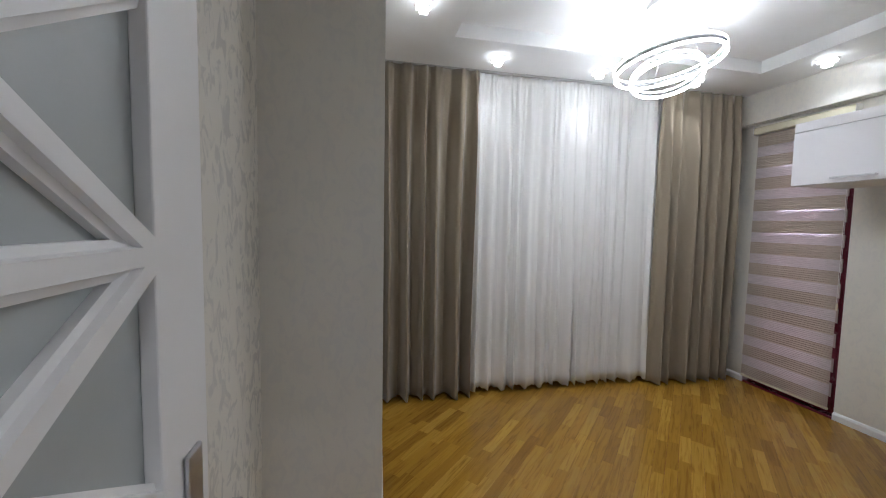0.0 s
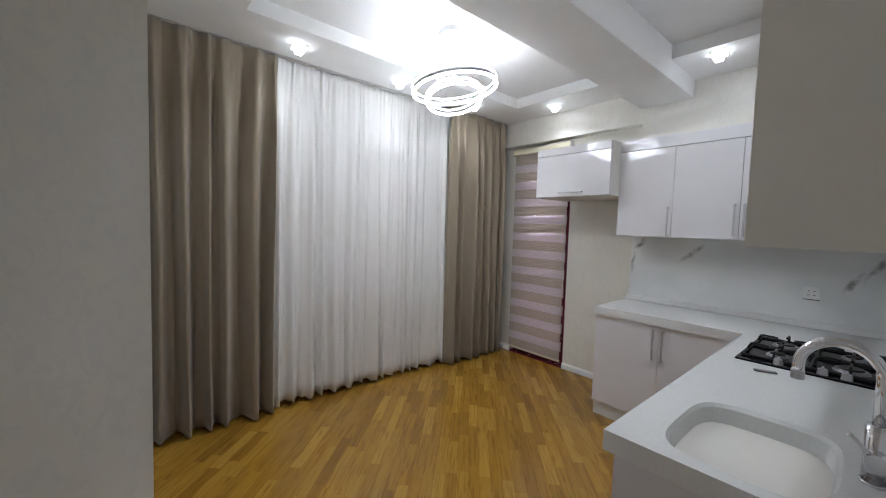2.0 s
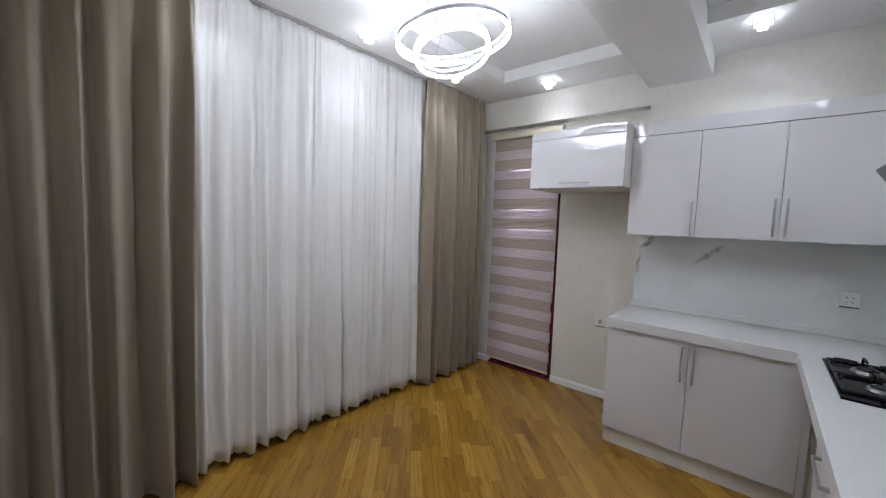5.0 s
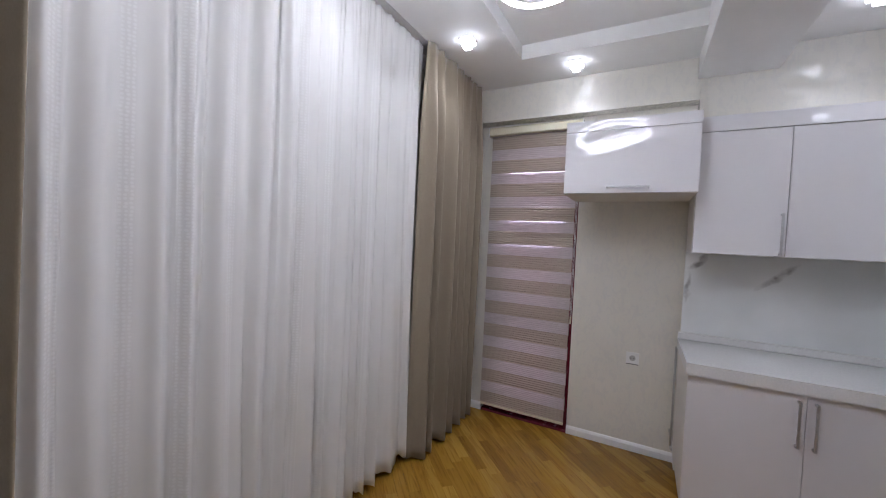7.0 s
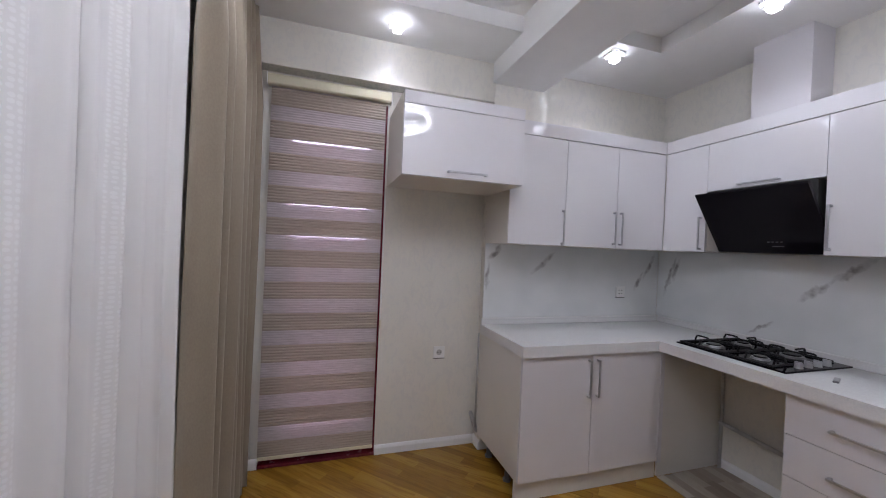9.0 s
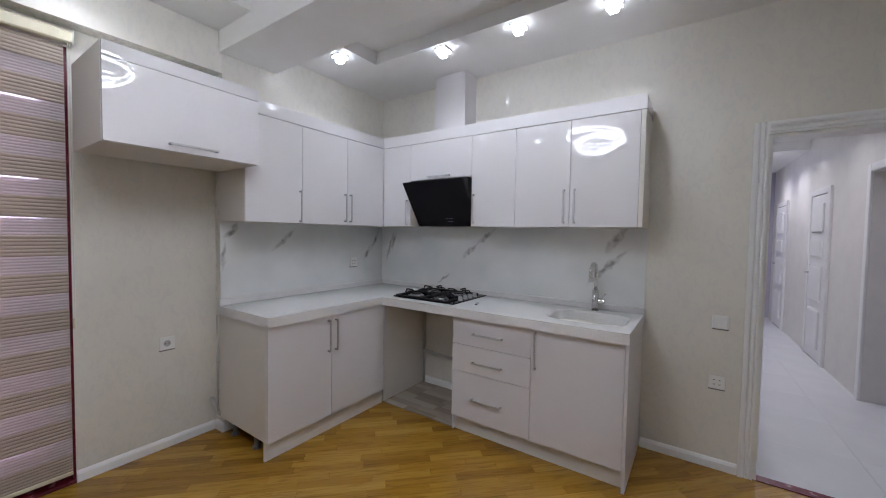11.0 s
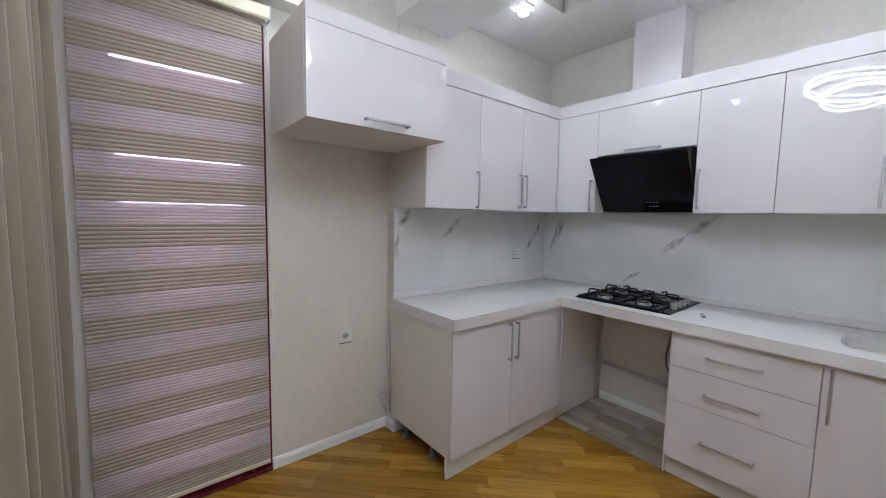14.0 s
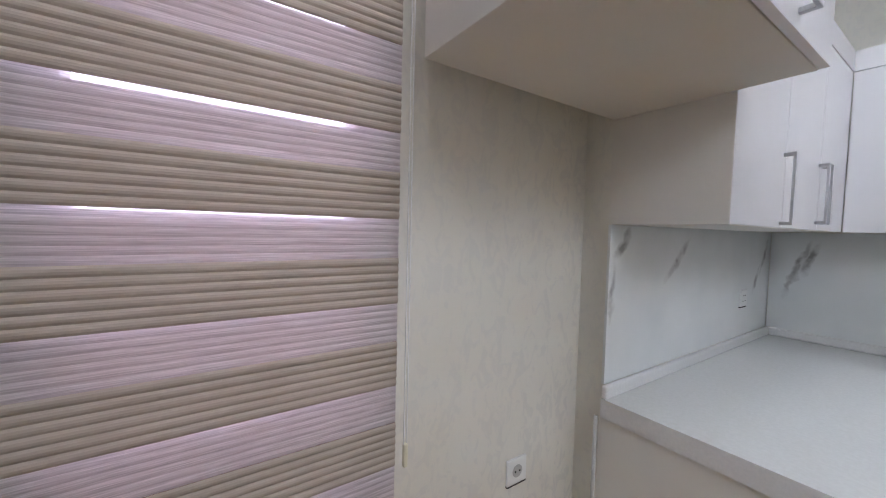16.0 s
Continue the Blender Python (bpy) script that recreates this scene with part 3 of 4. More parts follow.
# ---- ceiling lamps ----
def spotlight():
    """Square chrome-rimmed ceiling spotlight with a lit, stepped crystal."""
    t = thing("ceiling_spotlight", "small square crystal ceiling spotlight, lit white", "spotlight", pose(0, 0, CEIL), "ceiling spotlights")
    part("rim", cube(-0.05, 0.05, -0.05, 0.05, -0.008, 0, 0.003), CHROME, t)
    bm = cube(-0.042, 0.042, -0.042, 0.042, -0.026, -0.008, 0.008)
    for sx in (-1, 1):
        for sy in (-1, 1):
            box(bm, min(sx * 0.014, sx * 0.040), max(sx * 0.014, sx * 0.040), min(sy * 0.014, sy * 0.040), max(sy * 0.014, sy * 0.040), -0.038, -0.02, 0.005)
    part("crystal", bm, FROSTED_LAMP, t)
    part("crystal_core", cube(-0.026, 0.026, -0.026, 0.026, -0.062, -0.026, 0.007), LENS, t, "lit crystal block")
    part("crystal_collar", cube(-0.044, 0.044, -0.044, 0.044, -0.034, -0.012, 0.008), LENS, t, "lit crystal collar")
    return t

SPOTS = [(0.275, 2.19), (0.945, 2.78), (1.842, 2.81), (2.75, 2.78), (3.335, 2.20), (3.14, 0.765), (2.415, 0.415), (1.82, 0.415), (1.26, 0.345)]
first = spotlight()
first.matrix_world = pose(*SPOTS[0], CEIL)
for x, y in SPOTS[1:]:
    copy_thing(first, pose(x, y, CEIL))
def lamp(x, y, z, power, size=0.07, tint=LAMP):
    a = new("spotlight_lamp", bpy.data.lights.new("spotlight_lamp", "AREA"))
    a.data.shape, a.data.size, a.data.energy, a.data.color = "DISK", size, power, tint
    a.data.spread = radians(132)
    a.matrix_world = pose(x, y, z)
for x, y in SPOTS:
    lamp(x, y, CEIL - 0.066, SPOT_POWER)

# the first three spotlights are unseen, added to brighten the near hall
for lx, ly, lz in ((0.62, -0.9, 2.78), (0.62, -2.1, 2.78), (0.60, -3.3, 2.78), (0.40, -4.15, 2.68), (0.40, -5.05, 2.68)):
    p = HALL_M @ Vector((lx, ly, lz))
    copy_thing(first, pose(*p, 0, 0, 2))
    lamp(p.x, p.y, p.z - 0.066, SPOT_POWER * 2.6, tint=HALL_LAMP)
solo("cove_strip", cube(0.555, 0.585, -5.2, -4.05, 2.672, 2.68), BLUE, "blue led strip in the hall ceiling", "light strip", m=HALL_M)

def chandelier():
    c = Vector((1.79, 2.02, TRAY))
    t = thing("chandelier", "white two-ring led chandelier hanging on thin wires, lit", "chandelier", pose(*c))
    bm = rod(bmesh.new(), (0, 0, 0), (0, 0, -0.035), 0.13, 40)
    part("canopy", bm, FROSTED_LAMP, t, "round white ceiling canopy")
    for i in range(3):
        part("canopy_vent", cube(0.06 + i * 0.014, 0.066 + i * 0.014, -0.012, 0.012, -0.0375, -0.0345), GREY, t)
    def ring(center, r, lean, heading, height=0.05, dip=0.0):
        rot = Matrix.Translation(center) @ Matrix.Rotation(dip, 4, Vector((0.707, -0.707, 0))) @ Matrix.Rotation(heading, 4, "Z") @ Matrix.Rotation(lean, 4, "X")
        N = 72
        def band(r0, r1, z0, z1):
            bm = bmesh.new()
            loops = [[bm.verts.new(rot @ Vector((rr * math.cos(2 * math.pi * k / N), rr * math.sin(2 * math.pi * k / N), zz))) for k in range(N)] for rr, zz in ((r0, z0), (r1, z0), (r1, z1), (r0, z1))]
            for a in range(4):
                p, q = loops[a], loops[(a + 1) % 4]
                for k in range(N):
                    bm.faces.new((p[k], p[(k + 1) % N], q[(k + 1) % N], q[k]))
            return bm
        body = part("ring", band(r - 0.008, r + 0.006, -height / 2 + 0.009, height / 2 - 0.009), RING_BODY, t, "grey aluminium ring", True)
        part("led_strip", band(r - 0.008, r + 0.008, height / 2 - 0.009, height / 2), RING, body, "lit upper edge")
        part("led_strip", band(r - 0.008, r + 0.008, -height / 2, -height / 2 + 0.009), RING, body, "lit lower edge")
        for k in range(3):
            a = 2 * math.pi * k / 3 + 0.5
            p = rot @ Vector((r * math.cos(a), r * math.sin(a), height / 2))
            part("wire", rod(bmesh.new(), p, (0.05 * math.cos(a), 0.05 * math.sin(a), -0.035), 0.0012, 6), STEEL, t)
    ring(Vector((0, 0, 2.555 - TRAY)), 0.30, radians(-8), radians(45))
    ring(Vector((0.0, 0.0, 2.48 - TRAY)), 0.198, radians(-9), radians(45), 0.045, radians(-13))
    return t
chandelier()

# ---- window behind the sheer and the balcony door ----
win = thing("window_1", "white framed window behind the sheer curtain", "window", pose(WIN_X0, NORTH + 0.06, WIN_Z0), kind=S)
ww, wh = WIN_X1 - WIN_X0, WIN_Z1 - WIN_Z0
for x0, x1, z0, z1 in ((0, ww, 0, 0.06), (0, ww, wh - 0.06, wh), (0, 0.06, 0.06, wh - 0.06), (ww - 0.06, ww, 0.06, wh - 0.06), (0.62, 0.70, 0.06, wh - 0.06), (1.36, 1.44, 0.06, wh - 0.06)):
    part("window_frame", cube(x0, x1, 0, 0.06, z0, z1, 0.004), WHITE, win)
for x0, x1 in ((0.06, 0.62), (0.70, 1.36), (1.44, ww - 0.06)):
    p = part("pane", cube(x0, x1, 0.025, 0.031, 0.06, wh - 0.06), CLEAR, win)
    p.visible_shadow = False
part("window_sill", cube(-0.05, ww + 0.05, -0.16, 0.0, -0.03, 0.0, 0.006), WHITE, win)
solo("backdrop_north", cube(-1.5, 5.0, 6.0, 6.05, -1, 4), OUTSIDE, "hazy daylight beyond the window", "backdrop", S)
solo("backdrop_east", cube(6.0, 6.05, 0.5, 5.0, -1, 4), OUTSIDE_E, "hazy daylight beyond the balcony door", "backdrop", S)

bd = thing("door_2", "mahogany framed glazed balcony door behind a blind", "door", pose(EAST_N + 0.03, BD_Y0, 0, 0, 0, 90), kind=S)
bw = BD_Y1 - BD_Y0
for nm_, x0, x1, z0, z1 in (("frame", 0, 0.05, 0, BD_H), ("frame", bw - 0.05, bw, 0, BD_H), ("frame", 0.05, bw - 0.05, BD_H - 0.05, BD_H), ("sill", 0.05, bw - 0.05, 0, 0.05),
                            ("stile", 0.05, 0.10, 0.05, BD_H - 0.05), ("stile", bw - 0.13, bw - 0.05, 0.05, BD_H - 0.05), ("rail", 0.10, bw - 0.13, 0.05, 0.16), ("rail", 0.10, bw - 0.13, BD_H - 0.15, BD_H - 0.05), ("rail", 0.10, bw - 0.13, 0.88, 0.96)):
    part(nm_, cube(x0, x1, -0.10, -0.02, z0, z1, 0.003), MAHOGANY, bd)
for z0, z1 in ((0.16, 0.88), (0.96, BD_H - 0.15)):
    p = part("pane", cube(0.10, bw - 0.13, -0.06, -0.054, z0, z1), CLEAR, bd)
    p.visible_shadow = False
bm = cube(0.015, 0.045, -0.02, -0.012, 0.93, 1.08, 0.003)
part("handle_plate", bm, MAHOGANY, bd)
reveal = cube(0, 0.012, -0.02, 0.028, 0, BD_H)
part("jamb_lining", reveal, MAHOGANY, bd, "mahogany lining of the reveal")
part("threshold_board", cube(0, bw, -0.03, 0.045, 0.0, 0.02, 0.004), MAHOGANY, bd)

# ---- zebra blind ----
def blind():
    y0, y1 = 2.205, 2.925
    x = EAST_N - 0.035
    t = thing("zebra_blind", "cream and lilac zebra roller blind, lowered to the floor", "blind", pose(x, y0, 0, 0, 0, 90))
    w = y1 - y0
    # local x along the door, local y into the room
    bm = bmesh.new()
    N = 20
    prof = []
    for k in range(N):
        a = 2 * math.pi * k / N
        prof.append((0.032 * max(-0.9, min(0.9, 1.15 * math.cos(a))) + 0.01, 0.036 * max(-0.92, min(0.92, 1.15 * math.sin(a))) + 2.475))
    ends = [[bm.verts.new((xx, u, v)) for u, v in prof] for xx in (-0.03, w + 0.02)]
    for k in range(N):
        bm.faces.new((ends[0][k], ends[0][(k + 1) % N], ends[1][(k + 1) % N], ends[1][k]))
    bm.faces.new(ends[0]); bm.faces.new(ends[1][::-1])
    part("housing", bm, HOUSING, t, "cream rounded blind housing")
    for x0 in (-0.036, w + 0.02):
        part("end_cap", cube(x0, x0 + 0.006, -0.026, 0.046, 2.437, 2.513, 0.004), SOCKET, t)
    period, solid, top = 0.2039, 0.111, 2.44
    z = 2.322 + period
    k_band = 0
    while z > 0.06:
        zt, zb = min(z + solid, top), max(z, 0.09)
        if zt - zb > 0.005:
            bm = bmesh.new()
            ribs = 6
            rows = []
            k = ribs * 4
            for i in range(k + 1):
                f = i / k
                zz = zb + (zt - zb) * f
                ph = (f * ribs) % 1.0
                rows.append([bm.verts.new((xx, 0.004 + 0.0035 * math.sin(math.pi * ph) ** 0.7 if 0 < ph < 1 else 0.004, zz)) for xx in (0, w)])
            for a, b in zip(rows, rows[1:]):
                bm.faces.new((a[0], a[1], b[1], b[0]))
            ob = part("band", bm, BAND, t, "beige ribbed opaque band")
            sd = ob.modifiers.new("thick", "SOLIDIFY")
            sd.thickness = 0.0012
        st, sb = min(z, top), max(z - (period - solid), 0.09)
        if st - sb > 0.005:
            bm = bmesh.new()
            rows = []
            for i in range(25):
                ph = (i / 24 * 6) % 1.0
                rows.append([bm.verts.new((xx, 0.0030 + 0.0016 * math.sin(math.pi * ph), sb + (st - sb) * i / 24)) for xx in (0, w)])
            for a, b in zip(rows, rows[1:]):
                bm.faces.new((a[0], a[1], b[1], b[0]))
            part("sheer_band", bm, BAND_SHEER, t, "lilac see-through band")
            slit = (0.0, 0.004, 0.005, -0.01, 0.004, 0.003, -0.01, -0.01, -0.01, -0.01, -0.01, -0.01, -0.01)[min(k_band, 12)]
            part("back_band", cube(0, w, -0.022, -0.020, sb - 0.012, st - slit), BACK_BAND, t, "beige band of the rear layer")
            k_band += 1
        z -= period
    part("bottom_bar", cube(0, w, -0.008, 0.012, 0.070, 0.092, 0.004), HOUSING, t, "cream bottom rail")
    # bead chain on the kitchen side
    bm = bmesh.new()
    for s_ in (-0.020, -0.012):
        rod(bm, (s_, 0.028, 0.95), (s_, 0.028, 2.45), 0.0016, 6)
    part("bead_chain", bm, SOCKET, t)
    part("chain_weight", cube(-0.022, -0.010, 0.022, 0.034, 0.90, 0.96, 0.004), HOUSING, t)
blind()

# ---- curtains ----
def curtain(name, label, x0, x1, y, z0, z1, folds, amp, seed, mat, group="", top_pinch=0.75, hem=0.012, cols=None, rows_n=34, minor=0.06, lobe=1.2, flare=0.15):
    """Hanging cloth: round lobes towards the room with tight valleys between them, tighter at the heading, opening towards the hem."""
    rnd = random.Random(seed)
    n_col = cols or folds * 24
    cuts = [0.0]
    for _ in range(folds):
        cuts.append(cuts[-1] + rnd.uniform(0.55, 1.5))
    cuts = [c / cuts[-1] for c in cuts]
    am = [rnd.uniform(0.65, 1.2) for _ in range(folds)]
    sk = [rnd.choice((-1, 1)) * rnd.uniform(0.08, 0.24) for _ in range(folds)]
    drift = [rnd.uniform(-1, 1) for _ in range(folds + 1)]
    bm = bmesh.new()
    rows = []
    for j in range(rows_n + 1):
        f = j / rows_n
        edge = [c + (0.26 * drift[q] * math.sin(2.4 * f + q) / folds if 0 < q < folds else 0) for q, c in enumerate(cuts)]
        row = []
        for i in range(n_col + 1):
            u = i / n_col
            k = max(q for q in range(folds) if edge[q] <= u + 1e-9)
            ph = (u - edge[k]) / (edge[k + 1] - edge[k])
            pp = ph + sk[k] * math.sin(math.pi * ph) ** 2 * (1 - 0.4 * f)
            wave = math.tanh(-lobe * math.cos(2 * math.pi * pp)) / math.tanh(lobe)
            head = max(0.0, (f - 0.80) / 0.20)
            a = amp * am[k] * (1 - head * (1 - top_pinch)) * (1 + flare * (1 - f) - 0.1)
            pleat = minor * amp * head * math.sin(6 * math.pi * ph + k)
            crease = minor * amp * (1 - head) * math.sin(4 * math.pi * ph + k * 2.3 + 1.5 * f)
            yy = -(a * wave + pleat + crease) + 0.010 * math.sin(4 * f + k * 1.3) * (1 - f)
            xx = x0 + (x1 - x0) * u + 0.10 * amp * math.sin(2 * math.pi * pp) * (1 - head) + 0.006 * math.sin(5 * f + k * 2)
            zz = z0 + (z1 - z0) * f
            if j == 0:
                zz -= hem * (0.45 * wave + 0.3 * math.sin(6 * math.pi * ph + 2 * k) + 0.25 * math.sin(37 * u + seed))
            row.append(bm.verts.new((xx, y + yy, zz)))
        rows.append(row)
    for a, b in zip(rows, rows[1:]):
        for i in range(n_col):
            bm.faces.new((a[i], a[i + 1], b[i + 1], b[i]))
    ob = thing(name, label, "curtain", Matrix(), group)
    c = part("cloth", bm, mat, ob, "", True)
    sd = c.modifiers.new("thick", "SOLIDIFY")
    sd.thickness = 0.0015
    return ob

curtain("curtain", "taupe pleated blackout curtain, drawn to the side", 0.075, 0.885, 3.055, 0.018, CEIL - 0.004, 6, 0.062, 3, CURTAIN, "taupe curtains", top_pinch=0.28, hem=0.006)
curtain("curtain", "taupe pleated blackout curtain beside the balcony door", 2.655, 3.55, 3.005, 0.018, CEIL - 0.004, 7, 0.055, 11, CURTAIN, "taupe curtains", top_pinch=0.28, hem=0.006)
curtain("sheer_curtain", "white sheer voile curtain with scalloped hem, drawn across", 0.84, 2.70, 3.085, 0.040, CEIL - 0.004, 15, 0.017, 7, SHEER, top_pinch=0.5, hem=0.020, minor=0.3, lobe=0.6, flare=0.8)
solo("curtain_track", cube(0.08, 3.57, 3.03, 3.14, CEIL - 0.005, CEIL - 0.001), PIPE, "grey slot of the ceiling curtain track", "curtain track")

# ---- kitchen units ----
def handle(parent, length, m, label="brushed steel bar handle"):
    """Square-posted bow handle; local x along its length, local y outwards."""
    bm = cube(-length / 2, length / 2, 0.024, 0.032, -0.006, 0.006, 0.002)
    for s_ in (-1, 1):
        e = s_ * (length / 2 - 0.006)
        box(bm, e - 0.006, e + 0.006, 0.0, 0.028, -0.0055, 0.0055, 0.0015)
    bmesh.ops.transform(bm, matrix=m, verts=bm.verts)
    return part("handle", bm, STEEL, parent, label)

UP = Matrix.Rotation(radians(90), 4, "Y")

def unit(name, label, m, w, depth, z0, z1, fronts, front_mat, group, body_mat=CARCASS, body_z0=None, group_cat="cabinet"):
    """A carcass with its fronts. fronts: (kind, x0, x1, z0, z1, handle) with handle (upright, x, z, length)."""
    t = thing(name, label, group_cat, m, group)
    part("body", cube(0, w, 0.002, depth - 0.02, z0 if body_z0 is None else body_z0, z1, 0.0012, 1), body_mat, t)
    for kind, x0, x1, a, b, h in fronts:
        d = part(kind, cube(x0 + 0.0014, x1 - 0.0014, depth - 0.0185, depth, a + 0.0014, b - 0.0014, 0.0012, 2), front_mat, t, "")
        if h:
            upright, hx, hz, ln = h
            handle(d, ln, Matrix.Translation((hx, depth, hz)) @ (UP if upright else Matrix()))
    return t

UZ0, UZ1, UZ2 = 1.516, 2.230, 2.322
BACK_D = 0.165 - SOUTH
EAST_D = EAST_K - 3.235
def back(x):
    return pose(x, SOUTH, 0, 0, 0, 0)
def east(y):
    return pose(EAST_K, y, 0, 0, 0, 90)
G = "kitchen wall units"
GLAB = "white high-gloss wall cabinet hung above the worktop"
# along the hood wall
unit("wall_cabinet", "white high-gloss double wall cabinet above the sink", back(1.115), 0.81, BACK_D, UZ0, UZ1,
     [("door", 0, 0.415, UZ0, UZ1, (True, 0.415 - 0.035, 1.655, 0.23)), ("door", 0.415, 0.81, UZ0, UZ1, (True, 0.415 + 0.035, 1.655, 0.23))], GLOSS, G)
unit("wall_cabinet", GLAB + " beside the hood", back(1.925), 0.37, BACK_D, UZ0, UZ1, [("door", 0, 0.37, UZ0, UZ1, (True, 0.345, 1.655, 0.23))], GLOSS, G)
unit("wall_cabinet", "white high-gloss lift-up cabinet over the cooker hood", back(2.295), 0.62, BACK_D, 1.915, UZ1, [("door", 0, 0.62, 1.915, UZ1, (False, 0.31, 1.935, 0.22))], GLOSS, G)
unit("wall_cabinet", "narrow white high-gloss wall cabinet in the corner", back(2.915), 0.319, BACK_D, UZ0, UZ1, [("door", 0, 0.319, UZ0, UZ1, (True, 0.03, 1.64, 0.22))], GLOSS, G)
# along the side wall
unit("wall_cabinet", GLAB + ", single door", east(1.027), 0.425, EAST_D, UZ0, UZ1, [("door", 0, 0.425, UZ0, UZ1, (True, 0.024, 1.64, 0.23))], GLOSS, G)
unit("wall_cabinet", "white high-gloss corner wall cabinet with two doors", east(0.167), 0.86, EAST_D, UZ0, UZ1,
     [("door", 0, 0.433, UZ0, UZ1, (True, 0.433 - 0.028, 1.655, 0.23)), ("door", 0.433, 0.86, UZ0, UZ1, (True, 0.433 + 0.028, 1.655, 0.23))], GLOSS, G)
unit("overhead_cabinet", "white high-gloss lift-up cabinet hung over the niche", east(1.455), 0.735, EAST_K - 3.067, 1.86, 2.318,
     [("door", 0, 0.735, 1.86, 2.248, (False, 0.36, 1.895, 0.235)), ("fascia", 0, 0.735, 2.248, 2.318, None)], GLOSS, G)
solo("cornice_panel", cube(1.085, 3.235, SOUTH + 0.01, 0.167, UZ1 + 0.002, UZ2, 0.0015), GLOSS, "white gloss fascia above the wall cabinets", "cabinet trim")
solo("cornice_panel", cube(3.233, EAST_K, 0.1672, 1.453, UZ1 + 0.002, UZ2, 0.0015), GLOSS, "white gloss fascia above the side cabinets", "cabinet trim")
solo("end_panel", cube(1.088, 1.1145, SOUTH + 0.001, 0.166, UZ0, UZ1, 0.001), CARCASS, "cream end panel of the wall cabinets", "cabinet panel")
solo("end_panel", cube(3.236, EAST_K, 1.4525, 1.4545, UZ0, 1.859, 0.0005), CARCASS, "cream end panel below the overhead cabinet", "cabinet panel")

# duct boxing
solo("duct_boxing", cube(2.457, 2.765, SOUTH + 0.001, 0.02, UZ2, CEIL, 0.002), SATIN, "white boxing of the hood duct up to the ceiling", "duct cover")

# cooker hood
hood = thing("cooker_hood", "slanted black glass cooker hood under the cabinet", "cooker hood", pose(2.605, SOUTH, 1.523))
bm = bmesh.new()
prof = [(0.20, 0.0), (0.218, 0.0), (0.455, 0.352), (0.455, 0.362), (0.437, 0.362)]
ends = [[bm.verts.new((xx, u, v)) for u, v in prof] for xx in (-0.298, 0.298)]
for i in range(5):
    bm.faces.new((ends[0][i], ends[0][(i + 1) % 5], ends[1][(i + 1) % 5], ends[1][i]))
bm.faces.new(ends[0]); bm.faces.new(ends[1][::-1])
part("glass_panel", bm, BLACK_GLASS, hood, "slanted black glass front")
bm = bmesh.new()
prof = [(0.01, 0.0), (0.205, 0.002), (0.36, 0.235), (0.36, 0.385), (0.01, 0.385)]
ends = [[bm.verts.new((xx, u, v)) for u, v in prof] for xx in (-0.29, 0.29)]
for i in range(5):
    bm.faces.new((ends[0][i], ends[0][(i + 1) % 5], ends[1][(i + 1) % 5], ends[1][i]))
bm.faces.new(ends[0]); bm.faces.new(ends[1][::-1])
part("body", bm, mottled("black sheet steel", (0.02, 0.02, 0.02), (0.03, 0.03, 0.03), 9, (0.3, 0.4), 0.0), hood)
rot = Matrix.Translation((0, 0.218, 0)) @ Matrix.Rotation(math.atan2(0.352, 0.237), 4, "X")
for i in range(4):
    bm = cube(-0.09 + i * 0.022, -0.078 + i * 0.022, 0.075, 0.079, -0.0015, 0.0012)
    bmesh.ops.transform(bm, matrix=rot, verts=bm.verts)
    part("control_mark", bm, GREY, hood)
bm = cube(-0.09, -0.03, 0.045, 0.048, -0.0015, 0.0012)
bmesh.ops.transform(bm, matrix=rot, verts=bm.verts)
part("control_mark", bm, GREY, hood)

# base units
B = "kitchen base units"
BD = 0.445 - SOUTH
CT0, CT1 = 0.861, 0.925
BZ0 = 0.125
unit("sink_cabinet", "white base cabinet under the sink, single door", back(1.115), 0.55, BD, BZ0, CT0, [("door", 0, 0.55, BZ0, 0.858, (True, 0.52, 0.72, 0.24))], SATIN, B)
unit("drawer_cabinet", "white base cabinet with three drawers", back(1.665), 0.60, BD, BZ0, CT0,
     [("drawer_front", 0, 0.60, 0.662, 0.858, (False, 0.312, 0.752, 0.23)), ("drawer_front", 0, 0.60, 0.465, 0.662, (False, 0.312, 0.548, 0.23)), ("drawer_front", 0, 0.60, BZ0, 0.465, (False, 0.312, 0.284, 0.23))], SATIN, B)
ED = EAST_K - 2.965
unit("base_cabinet", "white base cabinet with two doors and steel handles", east(0.432), 1.028, ED, BZ0, CT0,
     [("door", 0, 0.540, BZ0, 0.858, (True, 0.508, 0.712, 0.23)), ("door", 0.540, 1.028, BZ0, 0.858, (True, 0.572, 0.712, 0.23))], SATIN, B)
solo("filler_panel", cube(2.963, 2.985, 0.40, 0.4315, BZ0 - 0.01, CT0, 0.001), SATIN, "white filler strip at the inner corner", "cabinet panel")
solo("corner_panel", cube(2.985, 3.003, SOUTH + 0.02, 0.40, 0.10, CT0, 0.001), CARCASS, "cream side panel beside the open appliance gap", "cabinet panel")
solo("gap_plinth", cube(2.992, 3.006, SOUTH + 0.016, 0.40, 0.006, 0.10, 0.001), CARCASS, "cream plinth inside the appliance gap", "plinth")
solo("plinth", cube(1.115, 2.265, 0.375, 0.391, 0.0, BZ0, 0.001), CARCASS, "cream plinth under the sink and drawers", "plinth")
solo("plinth", cube(3.00, 3.016, 0.41, 1.46, 0.0, BZ0, 0.001), CARCASS, "cream plinth under the side base cabinet", "plinth")
